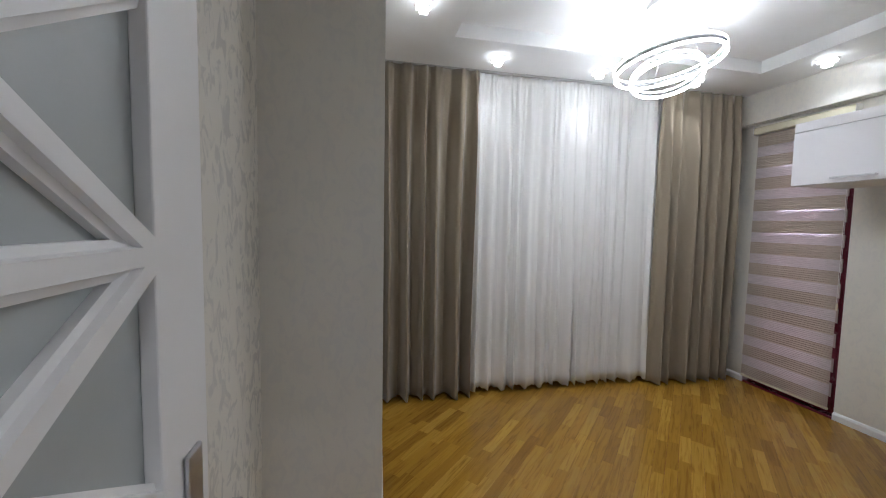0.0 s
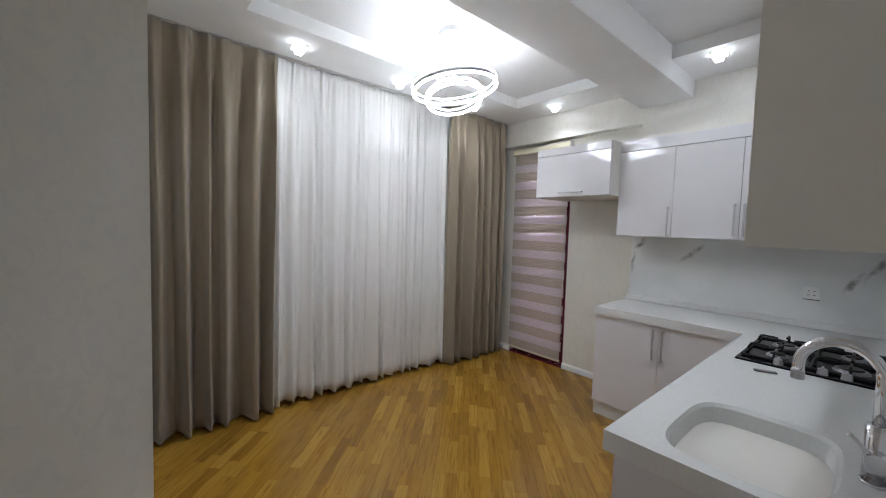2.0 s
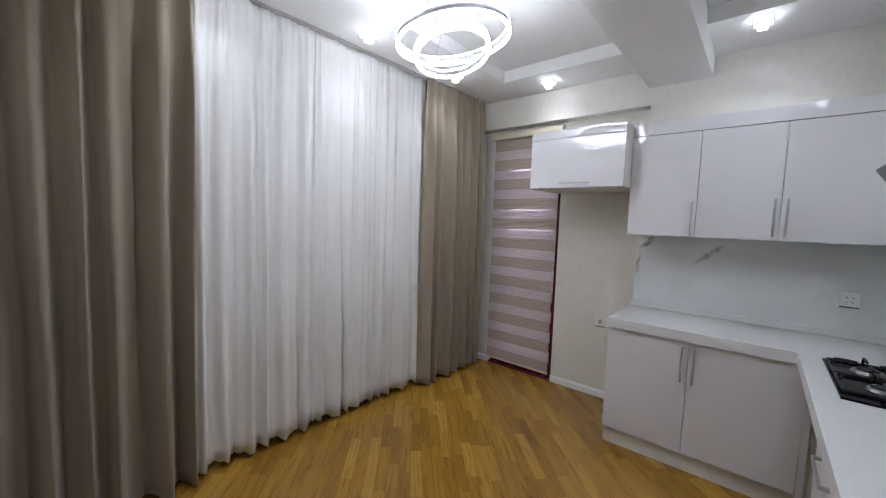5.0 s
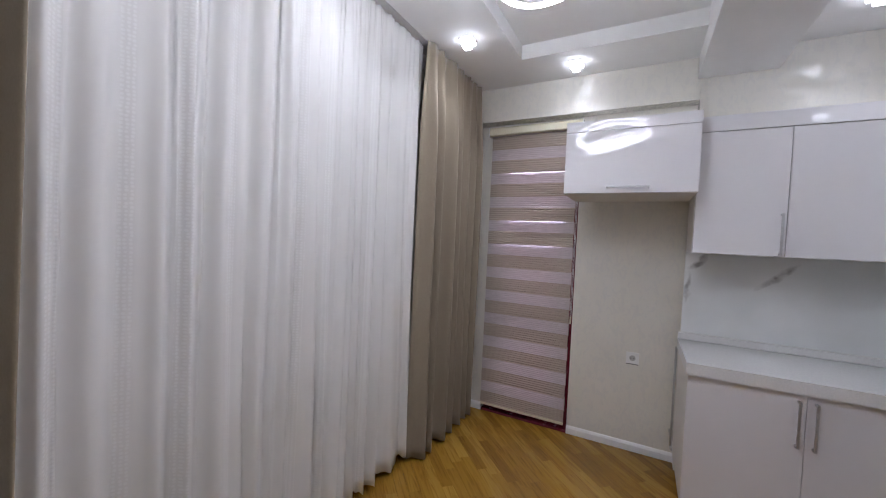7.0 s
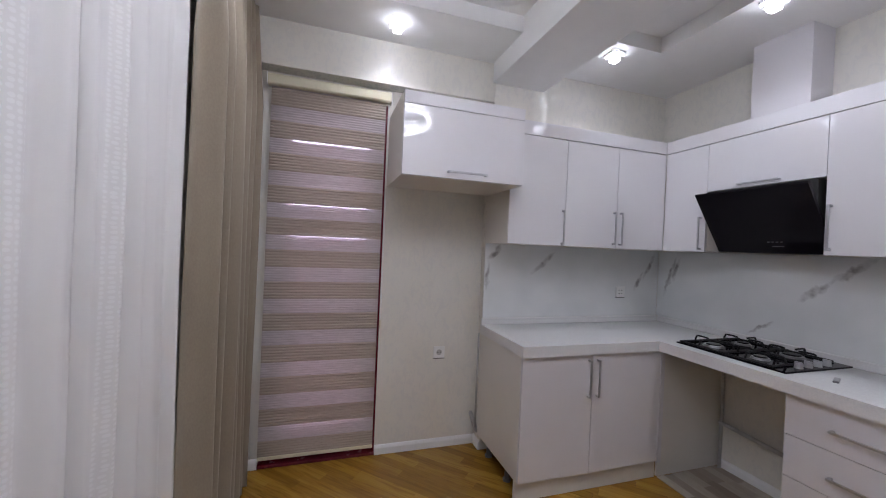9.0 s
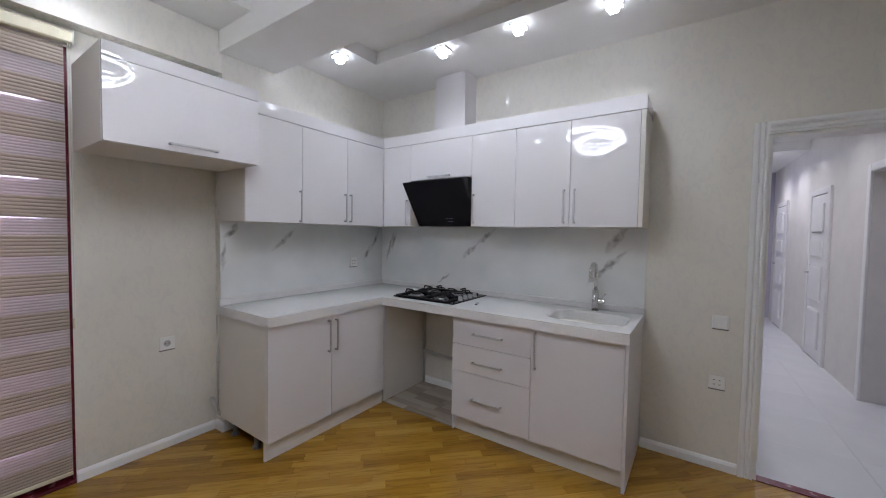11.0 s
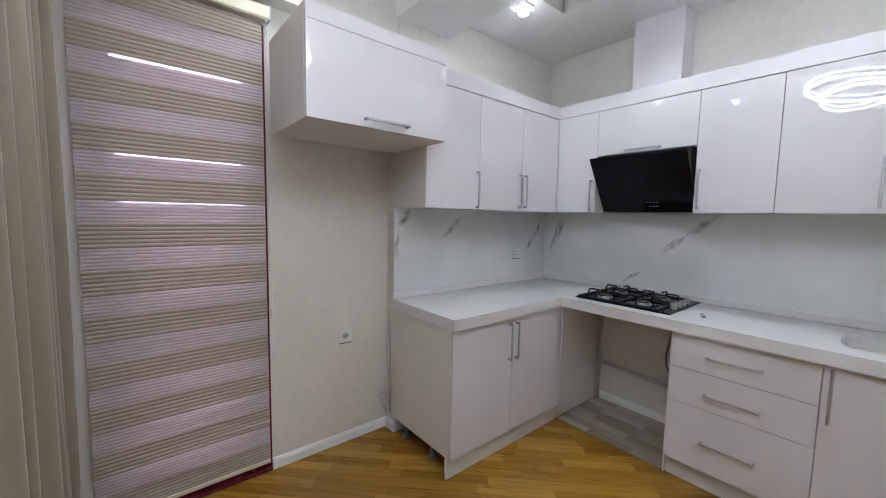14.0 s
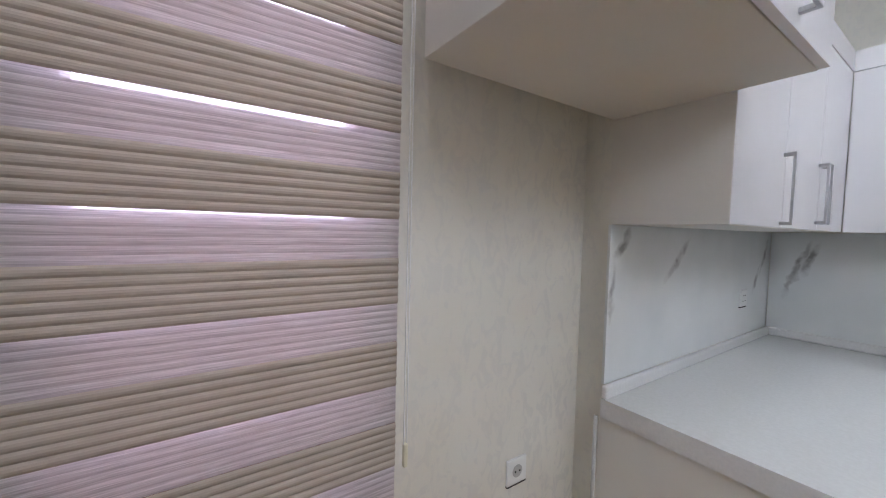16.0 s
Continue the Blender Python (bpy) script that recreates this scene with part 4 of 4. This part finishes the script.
solo("end_panel", cube(1.097, 1.1145, SOUTH + 0.02, 0.444, 0.0, CT0, 0.001), SATIN, "white end panel of the base cabinets reaching the floor", "cabinet panel")
solo("end_panel", cube(2.266, 2.274, SOUTH + 0.02, 0.42, 0.006, CT0, 0.001), SATIN, "white side panel of the drawers beside the gap", "cabinet panel")
leg = thing("cabinet_leg", "black plastic adjustable cabinet leg", "cabinet leg", pose(3.2, 1.40, 0), "cabinet legs")
bm = rod(bmesh.new(), (0, 0, 0), (0, 0, 0.012), 0.026, 16)
rod(bm, (0, 0, 0.012), (0, 0, BZ0), 0.016, 12)
part("foot", bm, GREY, leg)
copy_thing(leg, pose(3.48, 1.40, 0))

# worktop with a moulded sink
def worktop():
    t = thing("worktop", "white speckled quartz worktop, l-shaped, with upstand", "worktop", pose(1.10, SOUTH, CT0))
    ox, oy, oz = 1.10, SOUTH, CT0
    X0, X1, Y1 = 1.092, 3.565, 0.478
    px1 = 1.80
    sx, sy, rx, ry = 1.388, 0.168, 0.235, 0.180
    bm = bmesh.new()
    N = 64
    angs = sorted([2 * math.pi * k / N for k in range(N)] + [math.atan2(c[1] - sy, c[0] - sx) % (2 * math.pi) for c in ((X0, SOUTH), (px1, SOUTH), (X0, Y1), (px1, Y1))])
    def outer(a):
        c, s_ = math.cos(a), math.sin(a)
        tx = ((px1 if c > 0 else X0) - sx) / c if abs(c) > 1e-9 else 1e9
        ty = ((Y1 if s_ > 0 else SOUTH) - sy) / s_ if abs(s_) > 1e-9 else 1e9
        q = min(tx, ty)
        return sx + q * c, sy + q * s_
    def inner(a, k=1.0):
        c, s_ = math.cos(a), math.sin(a)
        q = (abs(c / rx) ** 4.0 + abs(s_ / ry) ** 4.0) ** (-1 / 4.0) * k
        return sx + q * c, sy + q * s_
    M = len(angs)
    def loop(fn, z):
        return [bm.verts.new((x - ox, y - oy, z - oz)) for x, y in (fn(a) for a in angs)]
    def join(p, q, mat=0):
        for k in range(M):
            f = bm.faces.new((p[k], p[(k + 1) % M], q[(k + 1) % M], q[k]))
            f.material_index = mat
            f.smooth = False
    o_top, o_bot = loop(outer, CT1), loop(outer, CT0)
    rim0 = loop(lambda a: inner(a, 1.05), CT1)
    rim1 = loop(lambda a: inner(a, 1.035), CT1 - 0.004)
    rim2 = loop(lambda a: inner(a, 1.0), CT1 - 0.012)
    join(o_bot, o_top, 1)
    join(o_top, rim0)
    join(rim0, rim1)
    join(rim1, rim2)
    low = loop(lambda a: inner(a, 1.05), CT0)
    join(o_bot, low)
    join(low, rim2)
    part("top_slab", bm, [QUARTZ, QUARTZ_EDGE], t)
    bm = bmesh.new()
    bm2_loops = []
    for k, z in ((1.0, CT1 - 0.011), (0.975, CT1 - 0.04), (0.94, CT1 - 0.09), (0.89, CT1 - 0.13), (0.81, CT1 - 0.157), (0.68, CT1 - 0.168), (0.12, CT1 - 0.173)):
        bm2_loops.append([bm.verts.new((x - ox, y - oy, z - oz)) for x, y in (inner(a, k) for a in angs)])
    for p, q in zip(bm2_loops, bm2_loops[1:]):
        for k in range(M):
            bm.faces.new((p[k], p[(k + 1) % M], q[(k + 1) % M], q[k]))
    bm.faces.new(bm2_loops[-1])
    bowl = part("sink_bowl", bm, QUARTZ, t, "white moulded sink bowl", True)
    part("drain", rod(bmesh.new(), (sx - ox, sy - oy, CT1 - 0.174 - oz), (sx - ox, sy - oy, CT1 - 0.168 - oz), 0.035, 24), CHROME, bowl, "chrome drain")
    def slab(x0, x1, y0, y1):
        b_ = cube(x0 - ox, x1 - ox, y0 - oy, y1 - oy, 0, CT1 - oz)
        for f in b_.faces:
            f.material_index = 1 if abs(f.normal.z) < 0.5 else 0
        return b_
    part("top_slab", slab(px1, X1, SOUTH, Y1), [QUARTZ, QUARTZ_EDGE], t)
    part("top_slab", slab(2.945, X1, Y1, 1.470), [QUARTZ, QUARTZ_EDGE], t)
    part("upstand", cube(X0 - ox, X1 - 0.02 - ox, 0.0, 0.02, CT1 - oz, CT1 + 0.045 - oz, 0.006), QUARTZ_EDGE, t)
    part("upstand", cube(X1 - 0.02 - ox, X1 - ox, 0.02, 1.470 - oy, CT1 - oz, CT1 + 0.045 - oz, 0.006), QUARTZ_EDGE, t)
worktop()

# marble-look splash panels
VB = [(0.06, 0.17, 0.17, 0.52, 0.012), (0.13, 0.30, 0.20, 0.50, 0.014), (0.72, 0.02, 0.88, 0.12, 0.008), (1.00, 0.28, 1.14, 0.40, 0.016), (1.12, 0.38, 1.33, 0.55, 0.014), (2.08, 0.12, 2.36, 0.40, 0.015), (2.20, 0.36, 2.36, 0.58, 0.022)]
VB = [(3.56 - u0, v0, 3.56 - u1, v1, w * 1.6) for u0, v0, u1, v1, w in VB]
def splash(name, m, w, veins):
    ob = solo(name, cube(0, w, 0, 0.010, 0, 0.545, 0.001), veined(name + " marble", veins), "white marble-look splash panel with grey veins", "splashback", m=m)
    return ob
splash("splash_panel", pose(1.092, SOUTH, CT1 + 0.045), 2.471, [(u0 - 1.092, v0, u1 - 1.092, v1, w) for u0, v0, u1, v1, w in VB])
VE = [(1.435, 0.20, 1.43, 0.42, 0.014), (1.43, 0.42, 1.32, 0.54, 0.016), (1.08, 0.33, 0.86, 0.50, 0.016), (0.10, 0.20, 0.0, 0.36, 0.012), (0.0, 0.30, -0.12, 0.52, 0.014)]
splash("splash_panel", pose(EAST_K, SOUTH + 0.012, CT1 + 0.045, 0, 0, 90), 1.455 - SOUTH - 0.012, [(u0 - SOUTH - 0.012, v0, u1 - SOUTH - 0.012, v1, w * 1.6) for u0, v0, u1, v1, w in VE])

# gas hob
def hob():
    t = thing("gas_hob", "black glass gas hob with four burners", "hob", pose(2.597, 0.128, CT1))
    part("glass_plate", cube(-0.30, 0.30, -0.265, 0.265, 0.0, 0.009, 0.003), BLACK_GLASS, t, "black glass plate")
    burners = [(0.16, 0.128, 0.05), (0.16, -0.128, 0.04), (-0.10, 0.128, 0.04), (-0.10, -0.128, 0.055)]
    for x, y, r in burners:
        bm = rod(bmesh.new(), (x, y, 0.009), (x, y, 0.02), r * 1.15, 24, r)
        b = part("burner", bm, DARK_STEEL, t, "dark steel burner ring")
        part("burner_cap", rod(bmesh.new(), (x, y, 0.02), (x, y, 0.028), r * 0.8, 24, r * 0.72), IRON, b, "black burner cap")
    for cx in (0.16, -0.10):
        bm = bmesh.new()
        x0, x1, y0, y1, h = cx - 0.122, cx + 0.122, -0.248, 0.248, 0.052
        for a, b in (((x0, y0), (x1, y0)), ((x1, y0), (x1, y1)), ((x1, y1), (x0, y1)), ((x0, y1), (x0, y0)), ((x0, 0), (x1, 0))):
            rod(bm, (*a, 0.015), (*b, 0.015), 0.0062, 8)
        for yy in (-0.128, 0.128):
            for k in range(4):
                a = math.pi / 2 * k
                c, s_ = math.cos(a), math.sin(a)
                tube(bm, [(cx + c * q, yy + s_ * q, z) for q, z in ((0.119, 0.015), (0.117, 0.030), (0.108, h - 0.002), (0.095, h), (0.060, h), (0.034, h - 0.003))], 0.0058, 7)
        part("pan_support", bm, IRON, t, "black cast iron pan support")
    for i in range(4):
        y = -0.12 + i * 0.075
        bm = rod(bmesh.new(), (-0.262, y, 0.009), (-0.262, y, 0.034), 0.019, 20, 0.016)
        box(bm, -0.28, -0.244, y - 0.004, y + 0.004, 0.03, 0.042, 0.002)
        part("knob", bm, STEEL, t, "steel control knob")
hob()
solo("plastic_bar", cube(-0.042, 0.042, -0.011, 0.011, 0, 0.011, 0.004), GREY, "small dark grey plastic bar lying on the worktop", "clutter", m=pose(2.175, 0.255, CT1, 0, 0, -68))

# tap
tap = thing("kitchen_tap", "chrome swan-neck mixer tap behind the sink", "tap", pose(1.395, -0.075, CT1))
bm = rod(bmesh.new(), (0, 0, 0), (0, 0, 0.006), 0.028, 24)
rod(bm, (0, 0, 0.006), (0, 0, 0.15), 0.024, 24)
part("body", bm, CHROME, tap, "", True)
sd_ = Vector((0.0, 1.0, 0)).normalized()
pts = [(0, 0, 0.14), (0, 0, 0.265)]
for k in range(1, 15):
    a = math.pi * k / 14
    q = sd_ * (0.078 - 0.078 * math.cos(a))
    pts.append((q.x, q.y, 0.265 + 0.078 * math.sin(a)))
q = sd_ * 0.156
pts.append((q.x, q.y, 0.235))
sp = part("spout", tube(bmesh.new(), pts, 0.0135, 16), CHROME, tap, "curved chrome spout", True)
part("aerator", rod(bmesh.new(), (q.x, q.y, 0.245), (q.x, q.y, 0.222), 0.015, 16), STEEL, sp)
bm = rod(bmesh.new(), (-0.02, 0, 0.075), (-0.062, 0, 0.075), 0.021, 18)
rod(bm, (-0.05, 0.01, 0.085), (-0.075, 0.05, 0.135), 0.006, 10)
part("lever", bm, CHROME, tap, "chrome side lever")

# sockets and switches
def wall_plate(name, label, m, kind):
    t = thing(name, label, "switch" if kind == "switch" else "socket", m)
    part("plate", cube(-0.043, 0.043, 0, 0.009, -0.043, 0.043, 0.003), SOCKET, t)
    if kind == "switch":
        part("rocker", cube(-0.035, 0.035, 0.009, 0.013, -0.032, 0.035, 0.002), SOCKET, t)
    elif kind == "round":
        bm = bmesh.new()
        bmesh.ops.create_cone(bm, cap_ends=True, segments=24, radius1=0.021, radius2=0.021, depth=0.002, matrix=Matrix.Translation((0, 0.0095, 0)) @ Matrix.Rotation(radians(90), 4, "X"))
        w_ = part("well", bm, PIPE, t, "grey round socket well")
        for s_ in (-1, 1):
            part("pin_hole", cube(s_ * 0.0095 - 0.003, s_ * 0.0095 + 0.003, 0.0105, 0.0115, -0.003, 0.003), DARK, w_)
    else:
        for s_ in (-1, 1):
            for q in (-1, 1):
                part("slot", cube(s_ * 0.014 - 0.005, s_ * 0.014 + 0.005, 0.009, 0.0098, q * 0.014 - 0.002, q * 0.014 + 0.002), DARK, t)
    # the shadow below the plate, modelled as a thin dark strip
    part("shadow_line", cube(-0.042, 0.042, 0.0, 0.008, -0.048, -0.043), DARK, t, "dark strip for the shadow under the plate")
    return t
wall_plate("switch", "white light switch plate beside the doorway", pose(0.67, SOUTH, 0.935), "switch")
wall_plate("socket", "white power socket low beside the doorway", pose(0.675, SOUTH, 0.553), "slots")
wall_plate("socket", "white round power socket on the niche wall", pose(EAST_N, 1.738, 0.70, 0, 0, 90), "round")
wall_plate("socket", "white power socket on the splash panel", pose(EAST_K - 0.010, 0.235, 1.167, 0, 0, 90), "slots")
wall_plate("socket", "white power socket inside the appliance gap", pose(2.37, SOUTH, 0.50), "slots")
hook = thing("curtain_hook", "small white curtain tie-back hook with a dark prong", "hook", pose(COL_X + 0.027, 2.28, 1.30, 0, 0, -90))
part("base", cube(-0.012, 0.012, -0.004, 0.006, 0.05, 0.066, 0.003), SOCKET, hook)
part("prong", tube(bmesh.new(), [(0.0, -0.003, 0.0), (0.002, 0.008, -0.002), (0.007, 0.012, 0.002), (0.011, 0.011, 0.009)], 0.0015, 8), DARK, hook, "dark bent prong")

# pipe and cable
pipe = thing("gas_pipe", "grey painted pipe low on the wall", "pipe", Matrix())
part("tube", tube(bmesh.new(), [(2.275, SOUTH + 0.03, 0.275), (2.98, SOUTH + 0.03, 0.325)], 0.014), PIPE, pipe, "", True)
pipe2 = thing("gas_pipe", "grey painted pipe bending round the wall corner", "pipe", Matrix())
part("tube", tube(bmesh.new(), [(EAST_N + 0.005, STEP_Y + 0.035, 0.225), (EAST_N - 0.01, STEP_Y + 0.034, 0.222), (EAST_N - 0.03, STEP_Y + 0.032, 0.20), (EAST_N - 0.08, STEP_Y + 0.03, 0.155), (EAST_K - 0.01, STEP_Y + 0.03, 0.15)], 0.016, 12), PIPE, pipe2, "", True)
part("riser", tube(bmesh.new(), [(EAST_K + 0.004, STEP_Y + 0.042, 0.165), (EAST_K + 0.004, STEP_Y + 0.042, CT0 - 0.002)], 0.007, 10), PIPE, pipe2, "thin upright grey pipe", True)
riser = thing("gas_pipe", "upright grey pipe in the corner of the appliance gap", "pipe", Matrix())
part("tube", tube(bmesh.new(), [(2.965, SOUTH + 0.03, 0.006), (2.965, SOUTH + 0.03, CT0 - 0.002)], 0.011), PIPE, riser, "", True)
cable = thing("appliance_cable", "brown cable hanging from the hob to a socket", "cable", Matrix())
part("lead", tube(bmesh.new(), [(2.42, SOUTH + 0.06, 0.868), (2.445, SOUTH + 0.05, 0.75), (2.46, SOUTH + 0.04, 0.62), (2.48, SOUTH + 0.035, 0.52), (2.475, SOUTH + 0.035, 0.44), (2.43, SOUTH + 0.04, 0.36), (2.37, SOUTH + 0.045, 0.32)], 0.005, 8), CABLE, cable, "", True)

# ---- floor pieces, last ----
gap = solo("gap_floor", cube(2.275, 2.992, SOUTH, 0.395, -0.012, 0.001), GREY, "subfloor of the appliance gap", "floor", S)
lam_mesh = {}
def lam_plank(x, y, lx, ly):
    key = (round(lx, 3), round(ly, 3))
    if key not in lam_mesh:
        me = bpy.data.meshes.new("laminate_plank")
        b_ = cube(0, lx - 0.001, 0, ly - 0.001, 0, 0.005)
        b_.to_mesh(me); b_.free()
        me.materials.append(LAMINATE)
        lam_mesh[key] = me
    ob = new("laminate_plank", lam_mesh[key])
    ob.parent = gap
    ob.location = (x, y, 0.001)
rnd = random.Random(5)
y = SOUTH + 0.016
while y < 0.39:
    x = 2.275
    off = rnd.uniform(0.1, 0.3)
    while x < 2.99:
        lx = min(off, 2.992 - x)
        if lx > 0.02:
            lam_plank(x, y, lx, min(0.07, 0.393 - y))
        x += off
        off = 0.30
    y += 0.07

tm = {}
def hall_tile(x0, x1, y0, y1):
    key = (round(x1 - x0, 3), round(y1 - y0, 3))
    if key not in tm:
        me = bpy.data.meshes.new("tile")
        b_ = cube(0, key[0] - 0.002, 0, key[1] - 0.002, 0, 0.006)
        b_.to_mesh(me); b_.free()
        me.materials.append(TILE)
        tm[key] = me
    ob = new("tile", tm[key])
    ob.parent = hall_floor
    ob.location = (x0, y0, -0.005)
ys = [0.08 - 0.6 * k for k in range(11)] + [HEND]
for a, b in zip(ys[1:], ys):
    for x0, x1 in ((-0.22, 0.38), (0.38, 0.98), (0.98, HW)):
        hall_tile(x0, x1, a, b)

# oak strips laid on the diagonal
floor = solo("floor", cube(WEST, EAST_N + 0.1, SOUTH, NORTH, -0.016, -0.006), MAHOGANY, "honey lacquered oak strip parquet laid diagonally", "floor", S)
SW, TH = 0.070, 0.006
c45 = math.cos(radians(45))
def clip(poly, axis, lim, keep_less):
    out = []
    for i in range(len(poly)):
        p, q = poly[i], poly[(i + 1) % len(poly)]
        ip = (p[axis] <= lim) if keep_less else (p[axis] >= lim)
        iq = (q[axis] <= lim) if keep_less else (q[axis] >= lim)
        if ip:
            out.append(p)
        if ip != iq:
            f = (lim - p[axis]) / (q[axis] - p[axis])
            out.append((p[0] + f * (q[0] - p[0]), p[1] + f * (q[1] - p[1])))
    return out
def prism(verts, faces, poly):
    k, o = len(poly), len(verts)
    verts += [(x, y, -0.006) for x, y in poly] + [(x, y, -0.006 + TH) for x, y in poly]
    faces.append(tuple(o + k + i for i in range(k)))
    for i in range(k):
        faces.append((o + i, o + (i + 1) % k, o + k + (i + 1) % k, o + k + i))
rnd = random.Random(21)
full = {}
rest_v, rest_f = [], []
pieces = []
v = -2.9
while v < 2.9:
    u = -0.6 - rnd.uniform(0, 0.5)
    while u < 5.3:
        ln = rnd.choice((0.35, 0.42, 0.42, 0.49))
        g = 0.0005
        poly = [(c45 * a - c45 * b, c45 * a + c45 * b) for a, b in ((u + g, v + g), (u + ln - g, v + g), (u + ln - g, v + SW - g), (u + g, v + SW - g))]
        cl = poly
        for axis, lim, less in ((0, WEST, False), (0, EAST_N + 0.02, True), (1, SOUTH, False), (1, NORTH, True)):
            if cl:
                cl = clip(cl, axis, lim, less)
        if len(cl) > 2:
            pieces.append((poly, cl, ln, (c45 * u - c45 * v, c45 * u + c45 * v)))
        u += ln
    v += SW
count = 0
for poly, cl, ln, org in pieces:
    cx, cy = sum(p[0] for p in cl) / len(cl), sum(p[1] for p in cl) / len(cl)
    near = cl == poly and 0.2 < cx < 3.5 and 0.6 < cy < 2.95
    if near and count < 300:
        if ln not in full:
            me = bpy.data.meshes.new("strip")
            vv, ff = [], []
            prism(vv, ff, [(x - org[0], y - org[1]) for x, y in poly])
            me.from_pydata(vv, [], ff)
            me.materials.append(OAK)
            full[ln] = me
        ob = new("strip", full[ln])
        ob.location = (org[0], org[1], 0)
        ob.parent = floor
        count += 1
    else:
        prism(rest_v, rest_f, cl)
me = bpy.data.meshes.new("strips")
me.from_pydata(rest_v, [], rest_f)
me.materials.append(OAK)
ob = new("strips", me)
ob.parent = floor
tagged(ob, "oak strips along the walls and under the units", kind="stuff")
